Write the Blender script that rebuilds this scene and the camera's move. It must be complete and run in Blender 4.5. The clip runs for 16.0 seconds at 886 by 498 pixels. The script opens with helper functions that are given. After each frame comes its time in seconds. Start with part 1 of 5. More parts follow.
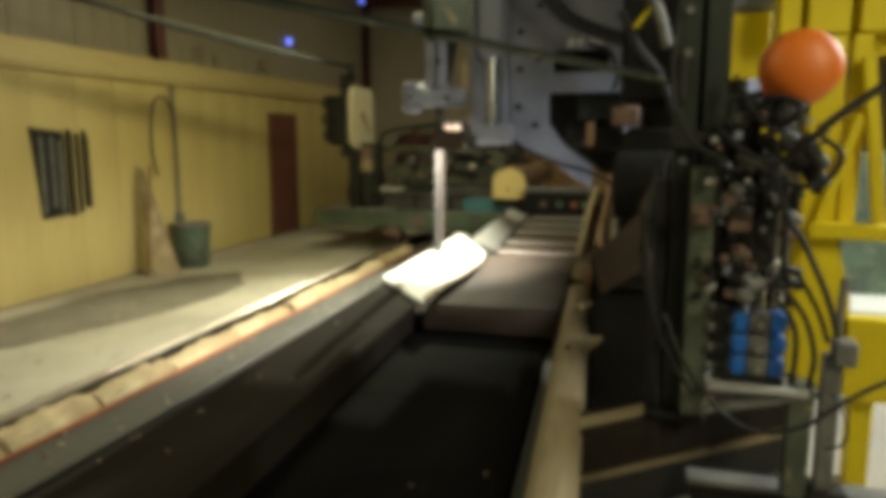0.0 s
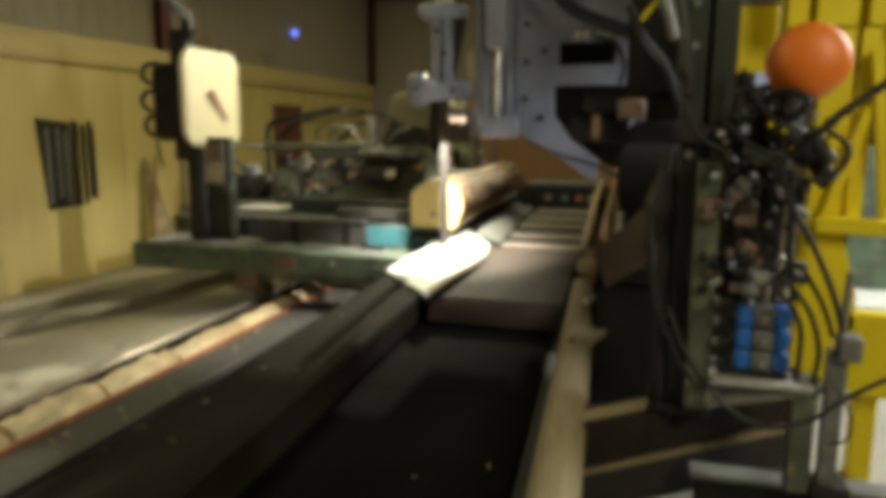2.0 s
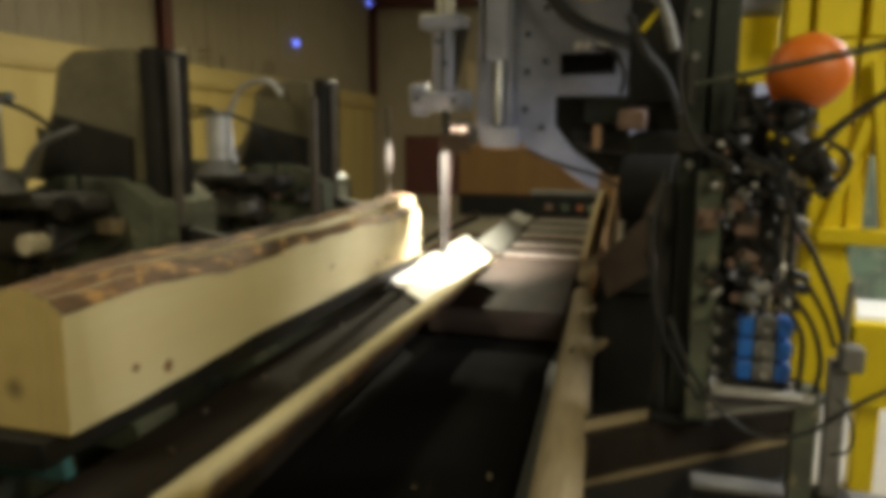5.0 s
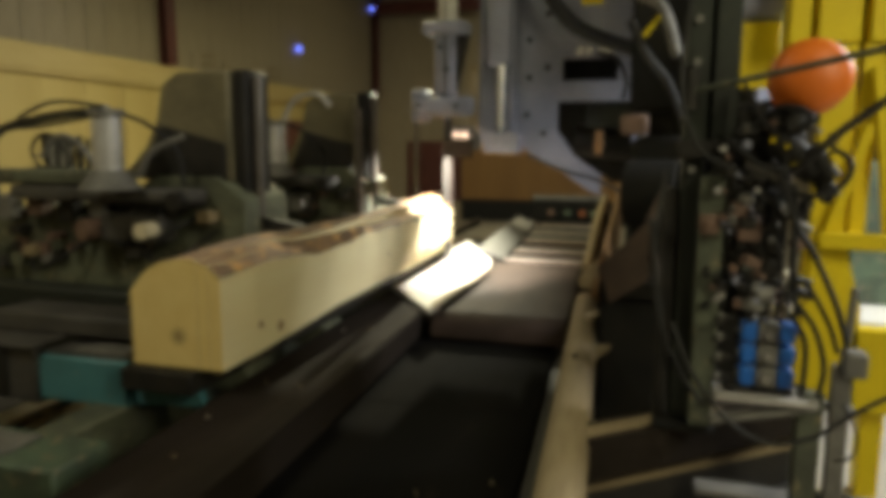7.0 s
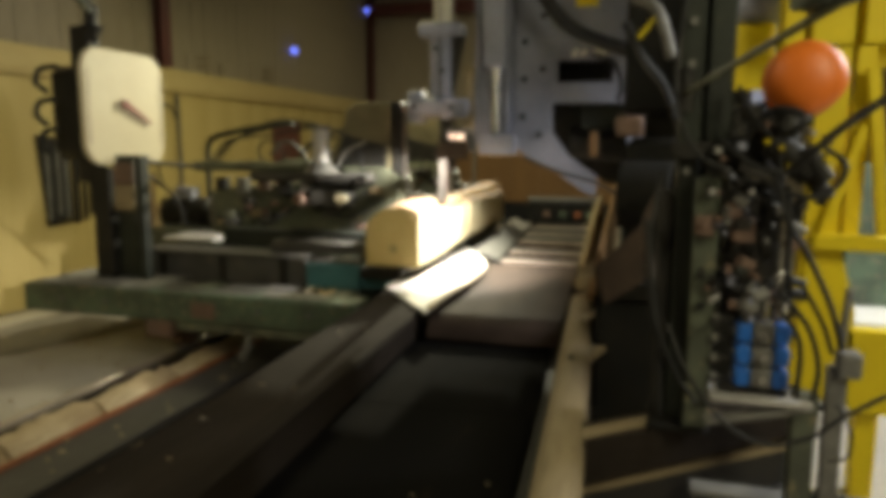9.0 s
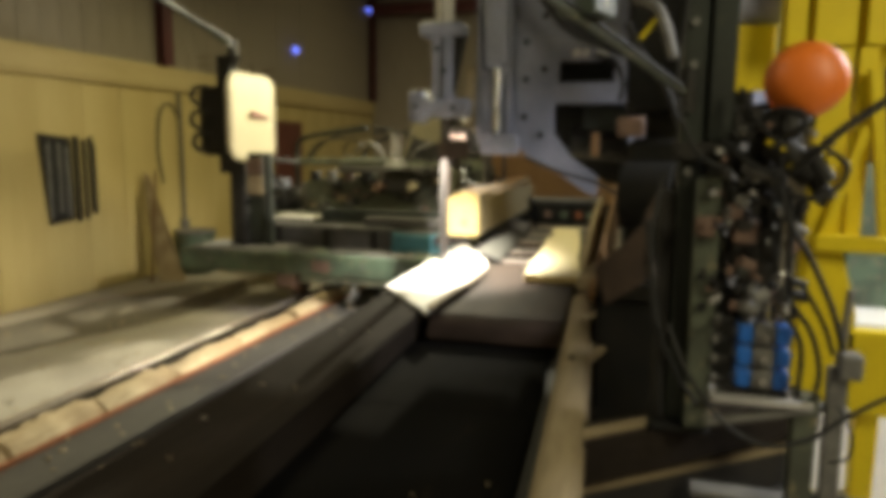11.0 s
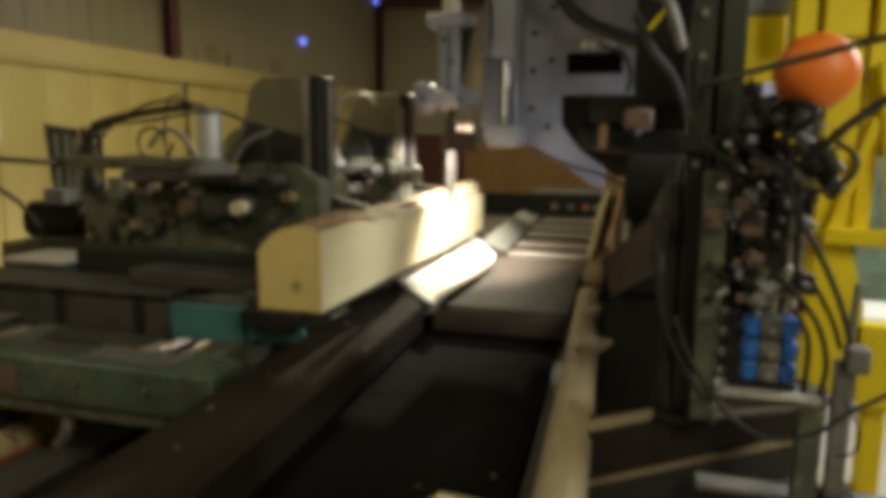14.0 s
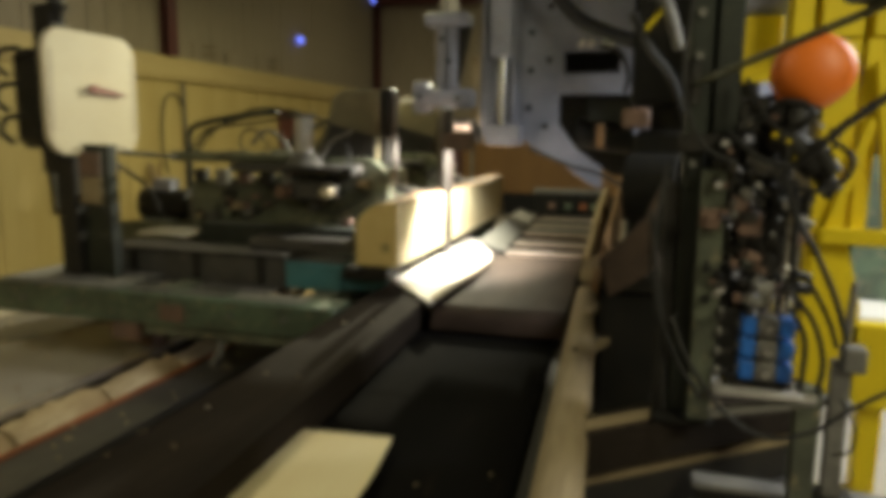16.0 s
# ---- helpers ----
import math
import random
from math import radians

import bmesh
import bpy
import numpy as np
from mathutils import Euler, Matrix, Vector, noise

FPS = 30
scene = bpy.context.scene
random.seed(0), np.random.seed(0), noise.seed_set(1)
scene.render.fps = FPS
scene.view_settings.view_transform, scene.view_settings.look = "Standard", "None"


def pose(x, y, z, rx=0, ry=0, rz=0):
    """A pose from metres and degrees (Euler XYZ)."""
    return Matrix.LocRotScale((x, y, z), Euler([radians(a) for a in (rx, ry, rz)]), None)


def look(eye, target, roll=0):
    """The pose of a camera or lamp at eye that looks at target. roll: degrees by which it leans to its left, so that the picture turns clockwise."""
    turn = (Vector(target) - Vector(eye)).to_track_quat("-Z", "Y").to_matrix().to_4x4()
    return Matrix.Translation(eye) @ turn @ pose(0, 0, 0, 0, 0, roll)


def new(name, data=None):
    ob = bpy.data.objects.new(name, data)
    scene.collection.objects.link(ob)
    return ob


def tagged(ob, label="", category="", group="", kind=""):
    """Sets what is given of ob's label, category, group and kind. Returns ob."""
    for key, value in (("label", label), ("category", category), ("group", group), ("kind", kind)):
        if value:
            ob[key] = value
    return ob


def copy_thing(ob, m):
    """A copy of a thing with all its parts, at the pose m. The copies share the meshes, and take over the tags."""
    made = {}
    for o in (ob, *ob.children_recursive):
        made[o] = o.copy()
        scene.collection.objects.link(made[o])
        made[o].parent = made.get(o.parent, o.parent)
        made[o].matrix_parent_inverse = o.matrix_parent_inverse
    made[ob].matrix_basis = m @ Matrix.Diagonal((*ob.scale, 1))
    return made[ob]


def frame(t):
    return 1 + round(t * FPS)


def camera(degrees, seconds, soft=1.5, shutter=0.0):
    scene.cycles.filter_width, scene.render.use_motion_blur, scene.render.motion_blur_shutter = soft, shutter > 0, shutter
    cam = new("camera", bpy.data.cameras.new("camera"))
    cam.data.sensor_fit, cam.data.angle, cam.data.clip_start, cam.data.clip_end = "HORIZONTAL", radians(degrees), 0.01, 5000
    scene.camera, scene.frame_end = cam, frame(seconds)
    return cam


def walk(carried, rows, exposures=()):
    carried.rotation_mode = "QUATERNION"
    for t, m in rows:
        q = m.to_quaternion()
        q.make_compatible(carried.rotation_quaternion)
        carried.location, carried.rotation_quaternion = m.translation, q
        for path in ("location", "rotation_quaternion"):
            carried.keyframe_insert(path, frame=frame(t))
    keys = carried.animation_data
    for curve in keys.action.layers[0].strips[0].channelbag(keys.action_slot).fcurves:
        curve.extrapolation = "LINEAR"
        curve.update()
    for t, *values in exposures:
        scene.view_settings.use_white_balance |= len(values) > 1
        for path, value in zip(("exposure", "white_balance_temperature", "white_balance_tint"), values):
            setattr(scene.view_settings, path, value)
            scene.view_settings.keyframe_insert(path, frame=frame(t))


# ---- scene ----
cam = camera(64.0, 16.0, soft=7.6, shutter=0.4)

# ------------------------------------------------------------------ camera
CAM_ROWS = (
    (0.0, 15.25, -8.96, 0.03),
    (0.5, 15.22, -9.27, -0.06),
    (1.0, 15.26, -9.30, 0.02),
    (1.5, 15.61, -9.46, -0.15),
    (2.0, 15.67, -9.56, -0.24),
    (2.5, 15.78, -9.30, -0.10),
    (3.0, 15.70, -9.06, -0.28),
    (3.5, 15.66, -8.97, -0.04),
    (4.0, 15.83, -9.03, -0.28),
    (6.5, 15.67, -8.34, -0.36),
    (7.0, 15.92, -8.36, -0.29),
    (7.5, 15.99, -8.39, -0.18),
    (8.0, 16.07, -8.51, -0.35),
    (8.5, 15.64, -8.47, -0.37),
    (9.0, 15.56, -8.23, -0.27),
    (11.5, 15.68, -8.24, -0.47),
    (12.0, 15.68, -8.38, -0.31),
    (12.5, 15.57, -8.22, -0.45),
    (13.0, 15.93, -8.59, -0.48),
    (13.5, 16.22, -8.78, -0.53),
    (14.0, 16.21, -8.90, -0.56),
    (14.5, 16.14, -8.92, -0.53),
    (15.0, 16.24, -9.14, -0.62),
    (15.5, 16.12, -9.01, -0.60),
    (16.0, 16.01, -8.96, -0.65),
)
walk(cam, [(t, pose(0, 0, 1.7, 90 + p, r, y)) for t, y, p, r in CAM_ROWS],
     exposures=((0, 0, 6400, 2), (1.6, 0, 6400, 2), (3.0, 0, 6500, 9), (5.0, 0, 6500, 9), (7.0, 0, 6500, 7), (9.0, 0, 6500, 8), (11.5, 0, 6500, 10), (13.2, 0, 6500, 11), (14.5, 0, 6500, 6), (16, 0, 6500, 7)))

# ------------------------------------------------------------------ light
world = bpy.data.worlds.new("hall_air")
scene.world = world
world.use_nodes = True
world.node_tree.nodes["Background"].inputs[0].default_value = (0.30, 0.34, 0.42, 1)
world.node_tree.nodes["Background"].inputs[1].default_value = 0.05
scene.view_settings.exposure = 0.0


def lamp(name, kind, m, power, colour, size=0.3, size_y=None, cone=None, blend=0.4):
    d = bpy.data.lights.new(name, kind)
    d.energy, d.color = power, colour
    if kind == "AREA":
        d.size = size
        if size_y:
            d.shape, d.size_y = "RECTANGLE", size_y
    else:
        d.shadow_soft_size = size
    if cone:
        d.spot_size, d.spot_blend = radians(cone), blend
    ob = new(name, d)
    ob.matrix_world = m
    return ob


# work lamp beside the blade, its head built on the saw
lamp("saw_work_lamp", "SPOT", look((-1.40, 5.56, 1.735), (-1.80, 5.72, 0.74)), 460, (1.0, 0.95, 0.84), 0.025, cone=132, blend=0.5)
# high lamp at the far end over the track
lamp("far_bay_lamp", "SPOT", look((-2.3, 13.5, 4.7), (-3.4, 4.2, 0.1)), 6000, (1.0, 0.94, 0.68), 0.08, cone=36, blend=0.8)
# added fill lights that brighten each part of the hall, sources unseen
lamp("wall_fill", "AREA", pose(-2.7, 7.4, 3.8), 108, (1.0, 0.91, 0.52), 0.5, 1.4)
lamp("infeed_fill", "AREA", look((2.4, 0.4, 3.4), (-0.2, 3.4, 0.9)), 84, (1.0, 0.92, 0.62), 0.9, 1.8)
lamp("saw_side_fill", "AREA", look((3.0, 4.4, 3.3), (1.3, 4.3, 0.0)), 190, (0.92, 0.93, 0.92), 0.5, 1.4)
lamp("near_left_fill", "AREA", pose(-3.4, 0.2, 4.7), 70, (1.0, 0.92, 0.66), 0.5, 1.4)
lamp("end_wall_fill", "AREA", pose(-2.2, 12.2, 5.2), 55, (1.0, 0.90, 0.56), 0.5, 1.4)


# ------------------------------------------------------------------ materials
def mat(name, colour, rough=0.7, metal=0.0, second=None, amount=0.5, scale=6.0, fine=60.0, bump=0.15, stretch=(1, 1, 1),
        speck=None, speck_at=0.62, gloss=0.5, emit=None, emit_strength=0.0):
    """Base colour mottled at two scales with a second colour, specks of dirt, and fine relief."""
    m = bpy.data.materials.new(name)
    m.use_nodes = True
    nt = m.node_tree
    b = nt.nodes["Principled BSDF"]
    b.inputs["Roughness"].default_value, b.inputs["Metallic"].default_value = rough, metal
    b.inputs["Specular IOR Level"].default_value = gloss
    co = nt.nodes.new("ShaderNodeTexCoord")
    mp = nt.nodes.new("ShaderNodeMapping")
    mp.inputs["Scale"].default_value = stretch
    nt.links.new(co.outputs["Object"], mp.inputs["Vector"])

    def noise_tex(s, detail=4.0):
        n = nt.nodes.new("ShaderNodeTexNoise")
        n.inputs["Scale"].default_value, n.inputs["Detail"].default_value = s, detail
        nt.links.new(mp.outputs["Vector"], n.inputs["Vector"])
        return n

    def ramp(src, lo, hi):
        r = nt.nodes.new("ShaderNodeMapRange")
        r.inputs["From Min"].default_value, r.inputs["From Max"].default_value = lo, hi
        nt.links.new(src, r.inputs["Value"])
        return r.outputs["Result"]

    def mix(fac, a, c):
        x = nt.nodes.new("ShaderNodeMix")
        x.data_type = "RGBA"
        if isinstance(fac, float):
            x.inputs["Factor"].default_value = fac
        else:
            nt.links.new(fac, x.inputs["Factor"])
        for sock, v in ((x.inputs["A"], a), (x.inputs["B"], c)):
            if isinstance(v, tuple):
                sock.default_value = (*v, 1)
            else:
                nt.links.new(v, sock)
        return x.outputs["Result"]

    second = second or tuple(c * 0.6 for c in colour)
    big, small = noise_tex(scale), noise_tex(fine, 6.0)
    f1 = nt.nodes.new("ShaderNodeMath")
    f1.operation = "MULTIPLY"
    f1.inputs[1].default_value = amount
    nt.links.new(ramp(big.outputs["Fac"], 0.38, 0.68), f1.inputs[0])
    col = mix(f1.outputs["Value"], colour, second)
    f2 = nt.nodes.new("ShaderNodeMath")
    f2.operation = "MULTIPLY"
    f2.inputs[1].default_value = amount * 0.45
    nt.links.new(ramp(small.outputs["Fac"], 0.42, 0.66), f2.inputs[0])
    col = mix(f2.outputs["Value"], col, second)
    if speck:
        dust = noise_tex(scale * 5.0, 8.0)
        col = mix(ramp(dust.outputs["Fac"], speck_at, speck_at + 0.12), col, speck)
    nt.links.new(col, b.inputs["Base Color"])
    rr = nt.nodes.new("ShaderNodeMapRange")
    rr.inputs["To Min"].default_value, rr.inputs["To Max"].default_value = max(0.04, rough - 0.12), min(1.0, rough + 0.12)
    nt.links.new(small.outputs["Fac"], rr.inputs["Value"])
    nt.links.new(rr.outputs["Result"], b.inputs["Roughness"])
    if bump:
        bp = nt.nodes.new("ShaderNodeBump")
        bp.inputs["Strength"].default_value, bp.inputs["Distance"].default_value = bump, 0.01
        nt.links.new(small.outputs["Fac"], bp.inputs["Height"])
        nt.links.new(bp.outputs["Normal"], b.inputs["Normal"])
    if emit:
        b.inputs["Emission Color"].default_value = (*emit, 1)
        b.inputs["Emission Strength"].default_value = emit_strength
    return m


def log_end_mat():
    """Sawn end grain: growth rings round the heart and a stained pith."""
    m = mat("end_grain", (0.86, 0.68, 0.28), 0.75, 0, (0.74, 0.54, 0.19), 0.5, 9, 90, 0.1)
    nt = m.node_tree
    b = nt.nodes["Principled BSDF"]
    old = b.inputs["Base Color"].links[0].from_socket
    co = nt.nodes.new("ShaderNodeTexCoord")
    mp = nt.nodes.new("ShaderNodeMapping")
    mp.inputs["Location"].default_value, mp.inputs["Scale"].default_value = (0.09, 0, -0.13), (1, 0, 1)
    nt.links.new(co.outputs["Object"], mp.inputs["Vector"])
    wv = nt.nodes.new("ShaderNodeTexWave")
    wv.wave_type, wv.rings_direction = "RINGS", "SPHERICAL"
    for k, v in (("Scale", 34.0), ("Distortion", 2.0), ("Detail", 3.0)):
        wv.inputs[k].default_value = v
    nt.links.new(mp.outputs["Vector"], wv.inputs["Vector"])
    x = nt.nodes.new("ShaderNodeMix")
    x.data_type = "RGBA"
    f = nt.nodes.new("ShaderNodeMath")
    f.operation = "MULTIPLY"
    f.inputs[1].default_value = 0.30
    nt.links.new(wv.outputs["Fac"], f.inputs[0])
    nt.links.new(f.outputs["Value"], x.inputs["Factor"])
    nt.links.new(old, x.inputs["A"])
    x.inputs["B"].default_value = (0.50, 0.31, 0.11, 1)
    pith = nt.nodes.new("ShaderNodeVectorMath")
    pith.operation = "LENGTH"
    nt.links.new(mp.outputs["Vector"], pith.inputs[0])
    r = nt.nodes.new("ShaderNodeMapRange")
    for k, v in (("From Min", 0.012), ("From Max", 0.045), ("To Min", 0.75), ("To Max", 0.0)):
        r.inputs[k].default_value = v
    nt.links.new(pith.outputs["Value"], r.inputs["Value"])
    y = nt.nodes.new("ShaderNodeMix")
    y.data_type = "RGBA"
    nt.links.new(r.outputs["Result"], y.inputs["Factor"])
    nt.links.new(x.outputs["Result"], y.inputs["A"])
    y.inputs["B"].default_value = (0.20, 0.13, 0.06, 1)
    nt.links.new(y.outputs["Result"], b.inputs["Base Color"])
    return m


M = {
    "concrete": mat("sawdust_concrete", (0.46, 0.42, 0.35), 0.9, 0, (0.27, 0.24, 0.19), 0.7, 0.9, 30, 0.25, speck=(0.56, 0.47, 0.30)),
    "ply": mat("varnished_plywood", (0.60, 0.48, 0.20), 0.6, 0, (0.48, 0.36, 0.13), 0.6, 1.6, 22, 0.08, (1, 1, 0.12)),
    "ledge": mat("planed_pine", (0.60, 0.48, 0.22), 0.6, 0, (0.46, 0.34, 0.14), 0.6, 2.0, 26, 0.1, (1, 0.15, 1)),
    "upper": mat("dusty_grey_brown_cladding", (0.34, 0.29, 0.21), 0.85, 0, (0.23, 0.19, 0.13), 0.7, 1.2, 24, 0.15, (1, 1, 0.2)),
    "roof": mat("dark_roof_lining", (0.12, 0.10, 0.08), 0.9, 0, (0.07, 0.06, 0.05), 0.6, 1.5, 20, 0.1),
    "needle": mat("dull_red_needle", (0.26, 0.06, 0.045), 0.5, 0, (0.16, 0.04, 0.03), 0.5, 5, 50, 0),
    "redsteel": mat("dull_red_painted_steel", (0.11, 0.030, 0.026), 0.55, 0, (0.06, 0.02, 0.02), 0.5, 5, 50, 0.1),
    "reddoor": mat("brown_red_door_paint", (0.16, 0.055, 0.04), 0.5, 0, (0.10, 0.035, 0.025), 0.5, 3, 40, 0.08),
    "green": mat("oily_dark_green_paint", (0.108, 0.122, 0.086), 0.5, 0, (0.050, 0.054, 0.040), 0.8, 5, 45, 0.2, speck=(0.26, 0.22, 0.13), speck_at=0.60),
    "green_light": mat("worn_mid_green_paint", (0.092, 0.138, 0.088), 0.55, 0, (0.042, 0.052, 0.038), 0.95, 4, 30, 0.3, speck=(0.22, 0.18, 0.11), speck_at=0.57),
    "teal": mat("teal_painted_steel", (0.075, 0.225, 0.26), 0.5, 0, (0.05, 0.14, 0.16), 0.6, 6, 50, 0.15, speck=(0.22, 0.25, 0.20)),
    "black": mat("greasy_black_steel", (0.014, 0.0135, 0.013), 0.6, 0.0, (0.028, 0.024, 0.019), 0.7, 8, 60, 0.25, gloss=0.25),
    "rubber": mat("black_rubber_hose", (0.014, 0.014, 0.015), 0.6, 0, (0.028, 0.027, 0.025), 0.5, 12, 80, 0.1, gloss=0.3),
    "belt": mat("black_conveyor_rubber", (0.0060, 0.0058, 0.0056), 0.95, 0, (0.0095, 0.0080, 0.0070), 0.7, 3.0, 70, 0.3, (1, 0.15, 1), speck=(0.018, 0.014, 0.010), speck_at=0.66, gloss=0.02),
    "plank_dark": mat("oil_blackened_plank", (0.027, 0.0210, 0.0170), 0.9, 0, (0.014, 0.0112, 0.0095), 0.7, 3.5, 40, 0.25, (1, 0.12, 1), speck=(0.032, 0.025, 0.016), speck_at=0.7, gloss=0.05),
    "plank_grey": mat("worn_grey_steel_strip", (0.065, 0.060, 0.054), 0.6, 0.0, (0.035, 0.030, 0.027), 0.7, 4, 40, 0.15, (1, 0.2, 1)),
    "apron": mat("worn_brown_steel_plate", (0.052, 0.035, 0.027), 0.8, 0.0, (0.024, 0.017, 0.013), 0.8, 4, 60, 0.2, (1, 0.3, 1), gloss=0.12),
    "fascia": mat("blackened_fascia_steel", (0.072, 0.067, 0.062), 0.6, 0, (0.034, 0.032, 0.029), 0.8, 5, 45, 0.2, speck=(0.13, 0.11, 0.07), speck_at=0.62),
    "offcut": mat("split_pale_pine", (0.52, 0.42, 0.26), 0.85, 0, (0.30, 0.21, 0.11), 0.9, 5, 40, 0.5, (1, 0.25, 1), speck=(0.16, 0.10, 0.05), speck_at=0.62),
    # extra-dark black for gearing, and for shade in the cavity and openings
    "soot": mat("deep_black_sheet_steel", (0.010, 0.010, 0.0095), 0.8, 0, (0.018, 0.016, 0.013), 0.7, 6, 50, 0.2, gloss=0.15),
    "brown_steel": mat("brown_worn_sheet_steel", (0.075, 0.050, 0.036), 0.7, 0, (0.040, 0.028, 0.021), 0.7, 6, 50, 0.2, gloss=0.3),
    "whiteplate": mat("pale_worn_deflector_plate", (0.46, 0.445, 0.42), 0.5, 0.1, (0.45, 0.42, 0.37), 0.5, 4, 50, 0.1),
    "timber": mat("weathered_timber", (0.32, 0.25, 0.145), 0.8, 0, (0.17, 0.125, 0.07), 0.85, 4, 45, 0.35, (1, 0.12, 1), speck=(0.14, 0.10, 0.06), speck_at=0.68),
    "sawn": mat("fresh_sawn_pine", (0.80, 0.71, 0.45), 0.75, 0, (0.72, 0.59, 0.33), 0.5, 3.0, 40, 0.15, (1, 0.10, 1.6)),
    "pinkbar": mat("pale_pinkish_worn_steel", (0.42, 0.34, 0.30), 0.55, 0.2, (0.28, 0.21, 0.18), 0.5, 8, 60, 0.1),
    "bark": mat("flaky_brown_bark", (0.20, 0.105, 0.045), 0.9, 0, (0.060, 0.034, 0.020), 1.0, 3.2, 24, 1.0, (1, 0.7, 1), speck=(0.50, 0.27, 0.085), speck_at=0.55),
    "endgrain": log_end_mat(),
    "barsteel": mat("worn_brownish_bar_steel", (0.12, 0.102, 0.09), 0.5, 0.2, (0.06, 0.052, 0.044), 0.6, 9, 60, 0.1),
    "castgreen": mat("dusty_green_casting", (0.135, 0.145, 0.098), 0.6, 0, (0.062, 0.064, 0.046), 0.9, 4, 36, 0.25, speck=(0.26, 0.22, 0.13), speck_at=0.60, gloss=0.3),
    "dusty": mat("dust_caked_olive_paint", (0.175, 0.150, 0.092), 0.85, 0, (0.10, 0.09, 0.058), 0.8, 4, 36, 0.2, gloss=0.2),
    "palesteel": mat("pale_scuffed_cylinder_steel", (0.52, 0.51, 0.50), 0.42, 0.3, (0.30, 0.28, 0.26), 0.6, 9, 60, 0.1),
    "damp": mat("concrete_shadow_tone", (0.13, 0.112, 0.085), 0.95, 0, (0.20, 0.175, 0.13), 0.7, 2.2, 30, 0.35, speck=(0.36, 0.31, 0.22), speck_at=0.64),
    "knot": mat("dark_pine_knot", (0.22, 0.10, 0.04), 0.7, 0, (0.36, 0.19, 0.08), 0.6, 30, 90, 0.1),
    "farboard": mat("brown_stained_lining_board", (0.30, 0.165, 0.058), 0.6, 0, (0.21, 0.11, 0.04), 0.6, 1.6, 24, 0.1, (1, 1, 0.15)),
    "steel": mat("bright_machined_steel", (0.60, 0.60, 0.60), 0.25, 1.0, (0.45, 0.44, 0.43), 0.4, 8, 70, 0.05),
    "rail": mat("polished_rail_steel", (0.62, 0.58, 0.54), 0.32, 0.8, (0.35, 0.26, 0.2), 0.5, 6, 60, 0.1, (1, 0.2, 1)),
    "rust": mat("orange_red_rusty_steel", (0.36, 0.115, 0.045), 0.6, 0.2, (0.18, 0.07, 0.03), 0.6, 7, 60, 0.2),
    "deepgreen": mat("blackened_green_paint", (0.014, 0.019, 0.0125), 0.6, 0, (0.008, 0.0095, 0.007), 0.8, 5, 45, 0.2, speck=(0.05, 0.045, 0.025), speck_at=0.66),
    "sawgrey": mat("blue_grey_machine_paint", (0.29, 0.30, 0.385), 0.6, 0, (0.15, 0.155, 0.20), 0.8, 2.4, 40, 0.15, speck=(0.10, 0.09, 0.08), speck_at=0.7),
    "blade": mat("saw_blade_steel", (0.040, 0.034, 0.030), 0.6, 0.0, (0.024, 0.020, 0.017), 0.5, 10, 80, 0.05),
    "dial": mat("cream_dial_face", (0.66, 0.59, 0.42), 0.5, 0, (0.54, 0.45, 0.29), 0.4, 3, 30, 0.03),
    "yellow": mat("bright_yellow_machine_paint", (0.74, 0.58, 0.012), 0.55, 0, (0.56, 0.41, 0.010), 0.5, 3, 40, 0.08, speck=(0.16, 0.13, 0.05), speck_at=0.72, gloss=0.25),
    "orange": mat("orange_plastic", (0.72, 0.17, 0.014), 0.48, 0, (0.58, 0.125, 0.010), 0.4, 4, 40, 0.02),
    "blue": mat("blue_anodised_coil", (0.02, 0.14, 0.55), 0.4, 0, (0.015, 0.08, 0.32), 0.5, 12, 80, 0.05),
    "grime": mat("sawdusty_grey_metal", (0.19, 0.185, 0.17), 0.65, 0.2, (0.09, 0.085, 0.08), 0.7, 14, 80, 0.2, speck=(0.32, 0.26, 0.16), speck_at=0.62),
    "brown": mat("varnished_brown_board", (0.22, 0.12, 0.045), 0.6, 0, (0.14, 0.075, 0.03), 0.6, 3, 40, 0.1),
    "dark": mat("flat_black_shade", (0.012, 0.012, 0.013), 0.9, 0, (0.02, 0.02, 0.02), 0.3, 5, 40, 0),
    "rust_box": mat("faded_red_box_paint", (0.17, 0.10, 0.072), 0.7, 0, (0.10, 0.07, 0.055), 0.6, 10, 60, 0.1),
    "white": mat("off_white_plastic", (0.74, 0.72, 0.66), 0.5, 0, (0.58, 0.54, 0.46), 0.4, 6, 50, 0.05),
    "bluelamp": mat("blue_white_lamp_glass", (0.2, 0.25, 0.8), 0.4, emit=(0.16, 0.22, 1.0), emit_strength=1.6, bump=0),
    "lens": mat("lit_lamp_lens", (0.9, 0.8, 0.7), 0.4, emit=(1.0, 0.70, 0.54), emit_strength=1.5, bump=0),
}


# ------------------------------------------------------------------ builders
def mesh_of(name, bm, material, smooth=False):
    me = bpy.data.meshes.new(name)
    bmesh.ops.recalc_face_normals(bm, faces=bm.faces)
    if smooth:
        for f in bm.faces:
            f.smooth = True
        for e in bm.edges:
            if len(e.link_faces) == 2 and e.calc_face_angle(0) > 0.7:
                e.smooth = False
    bm.to_mesh(me)
    bm.free()
    for x in (material if isinstance(material, (list, tuple)) else [material]):
        me.materials.append(M[x])
    return me


def part(name, bm, material, parent=None, label="", smooth=True):
    ob = new(name, mesh_of(name, bm, material, smooth))
    ob.parent = parent
    return tagged(ob, label) if label else ob


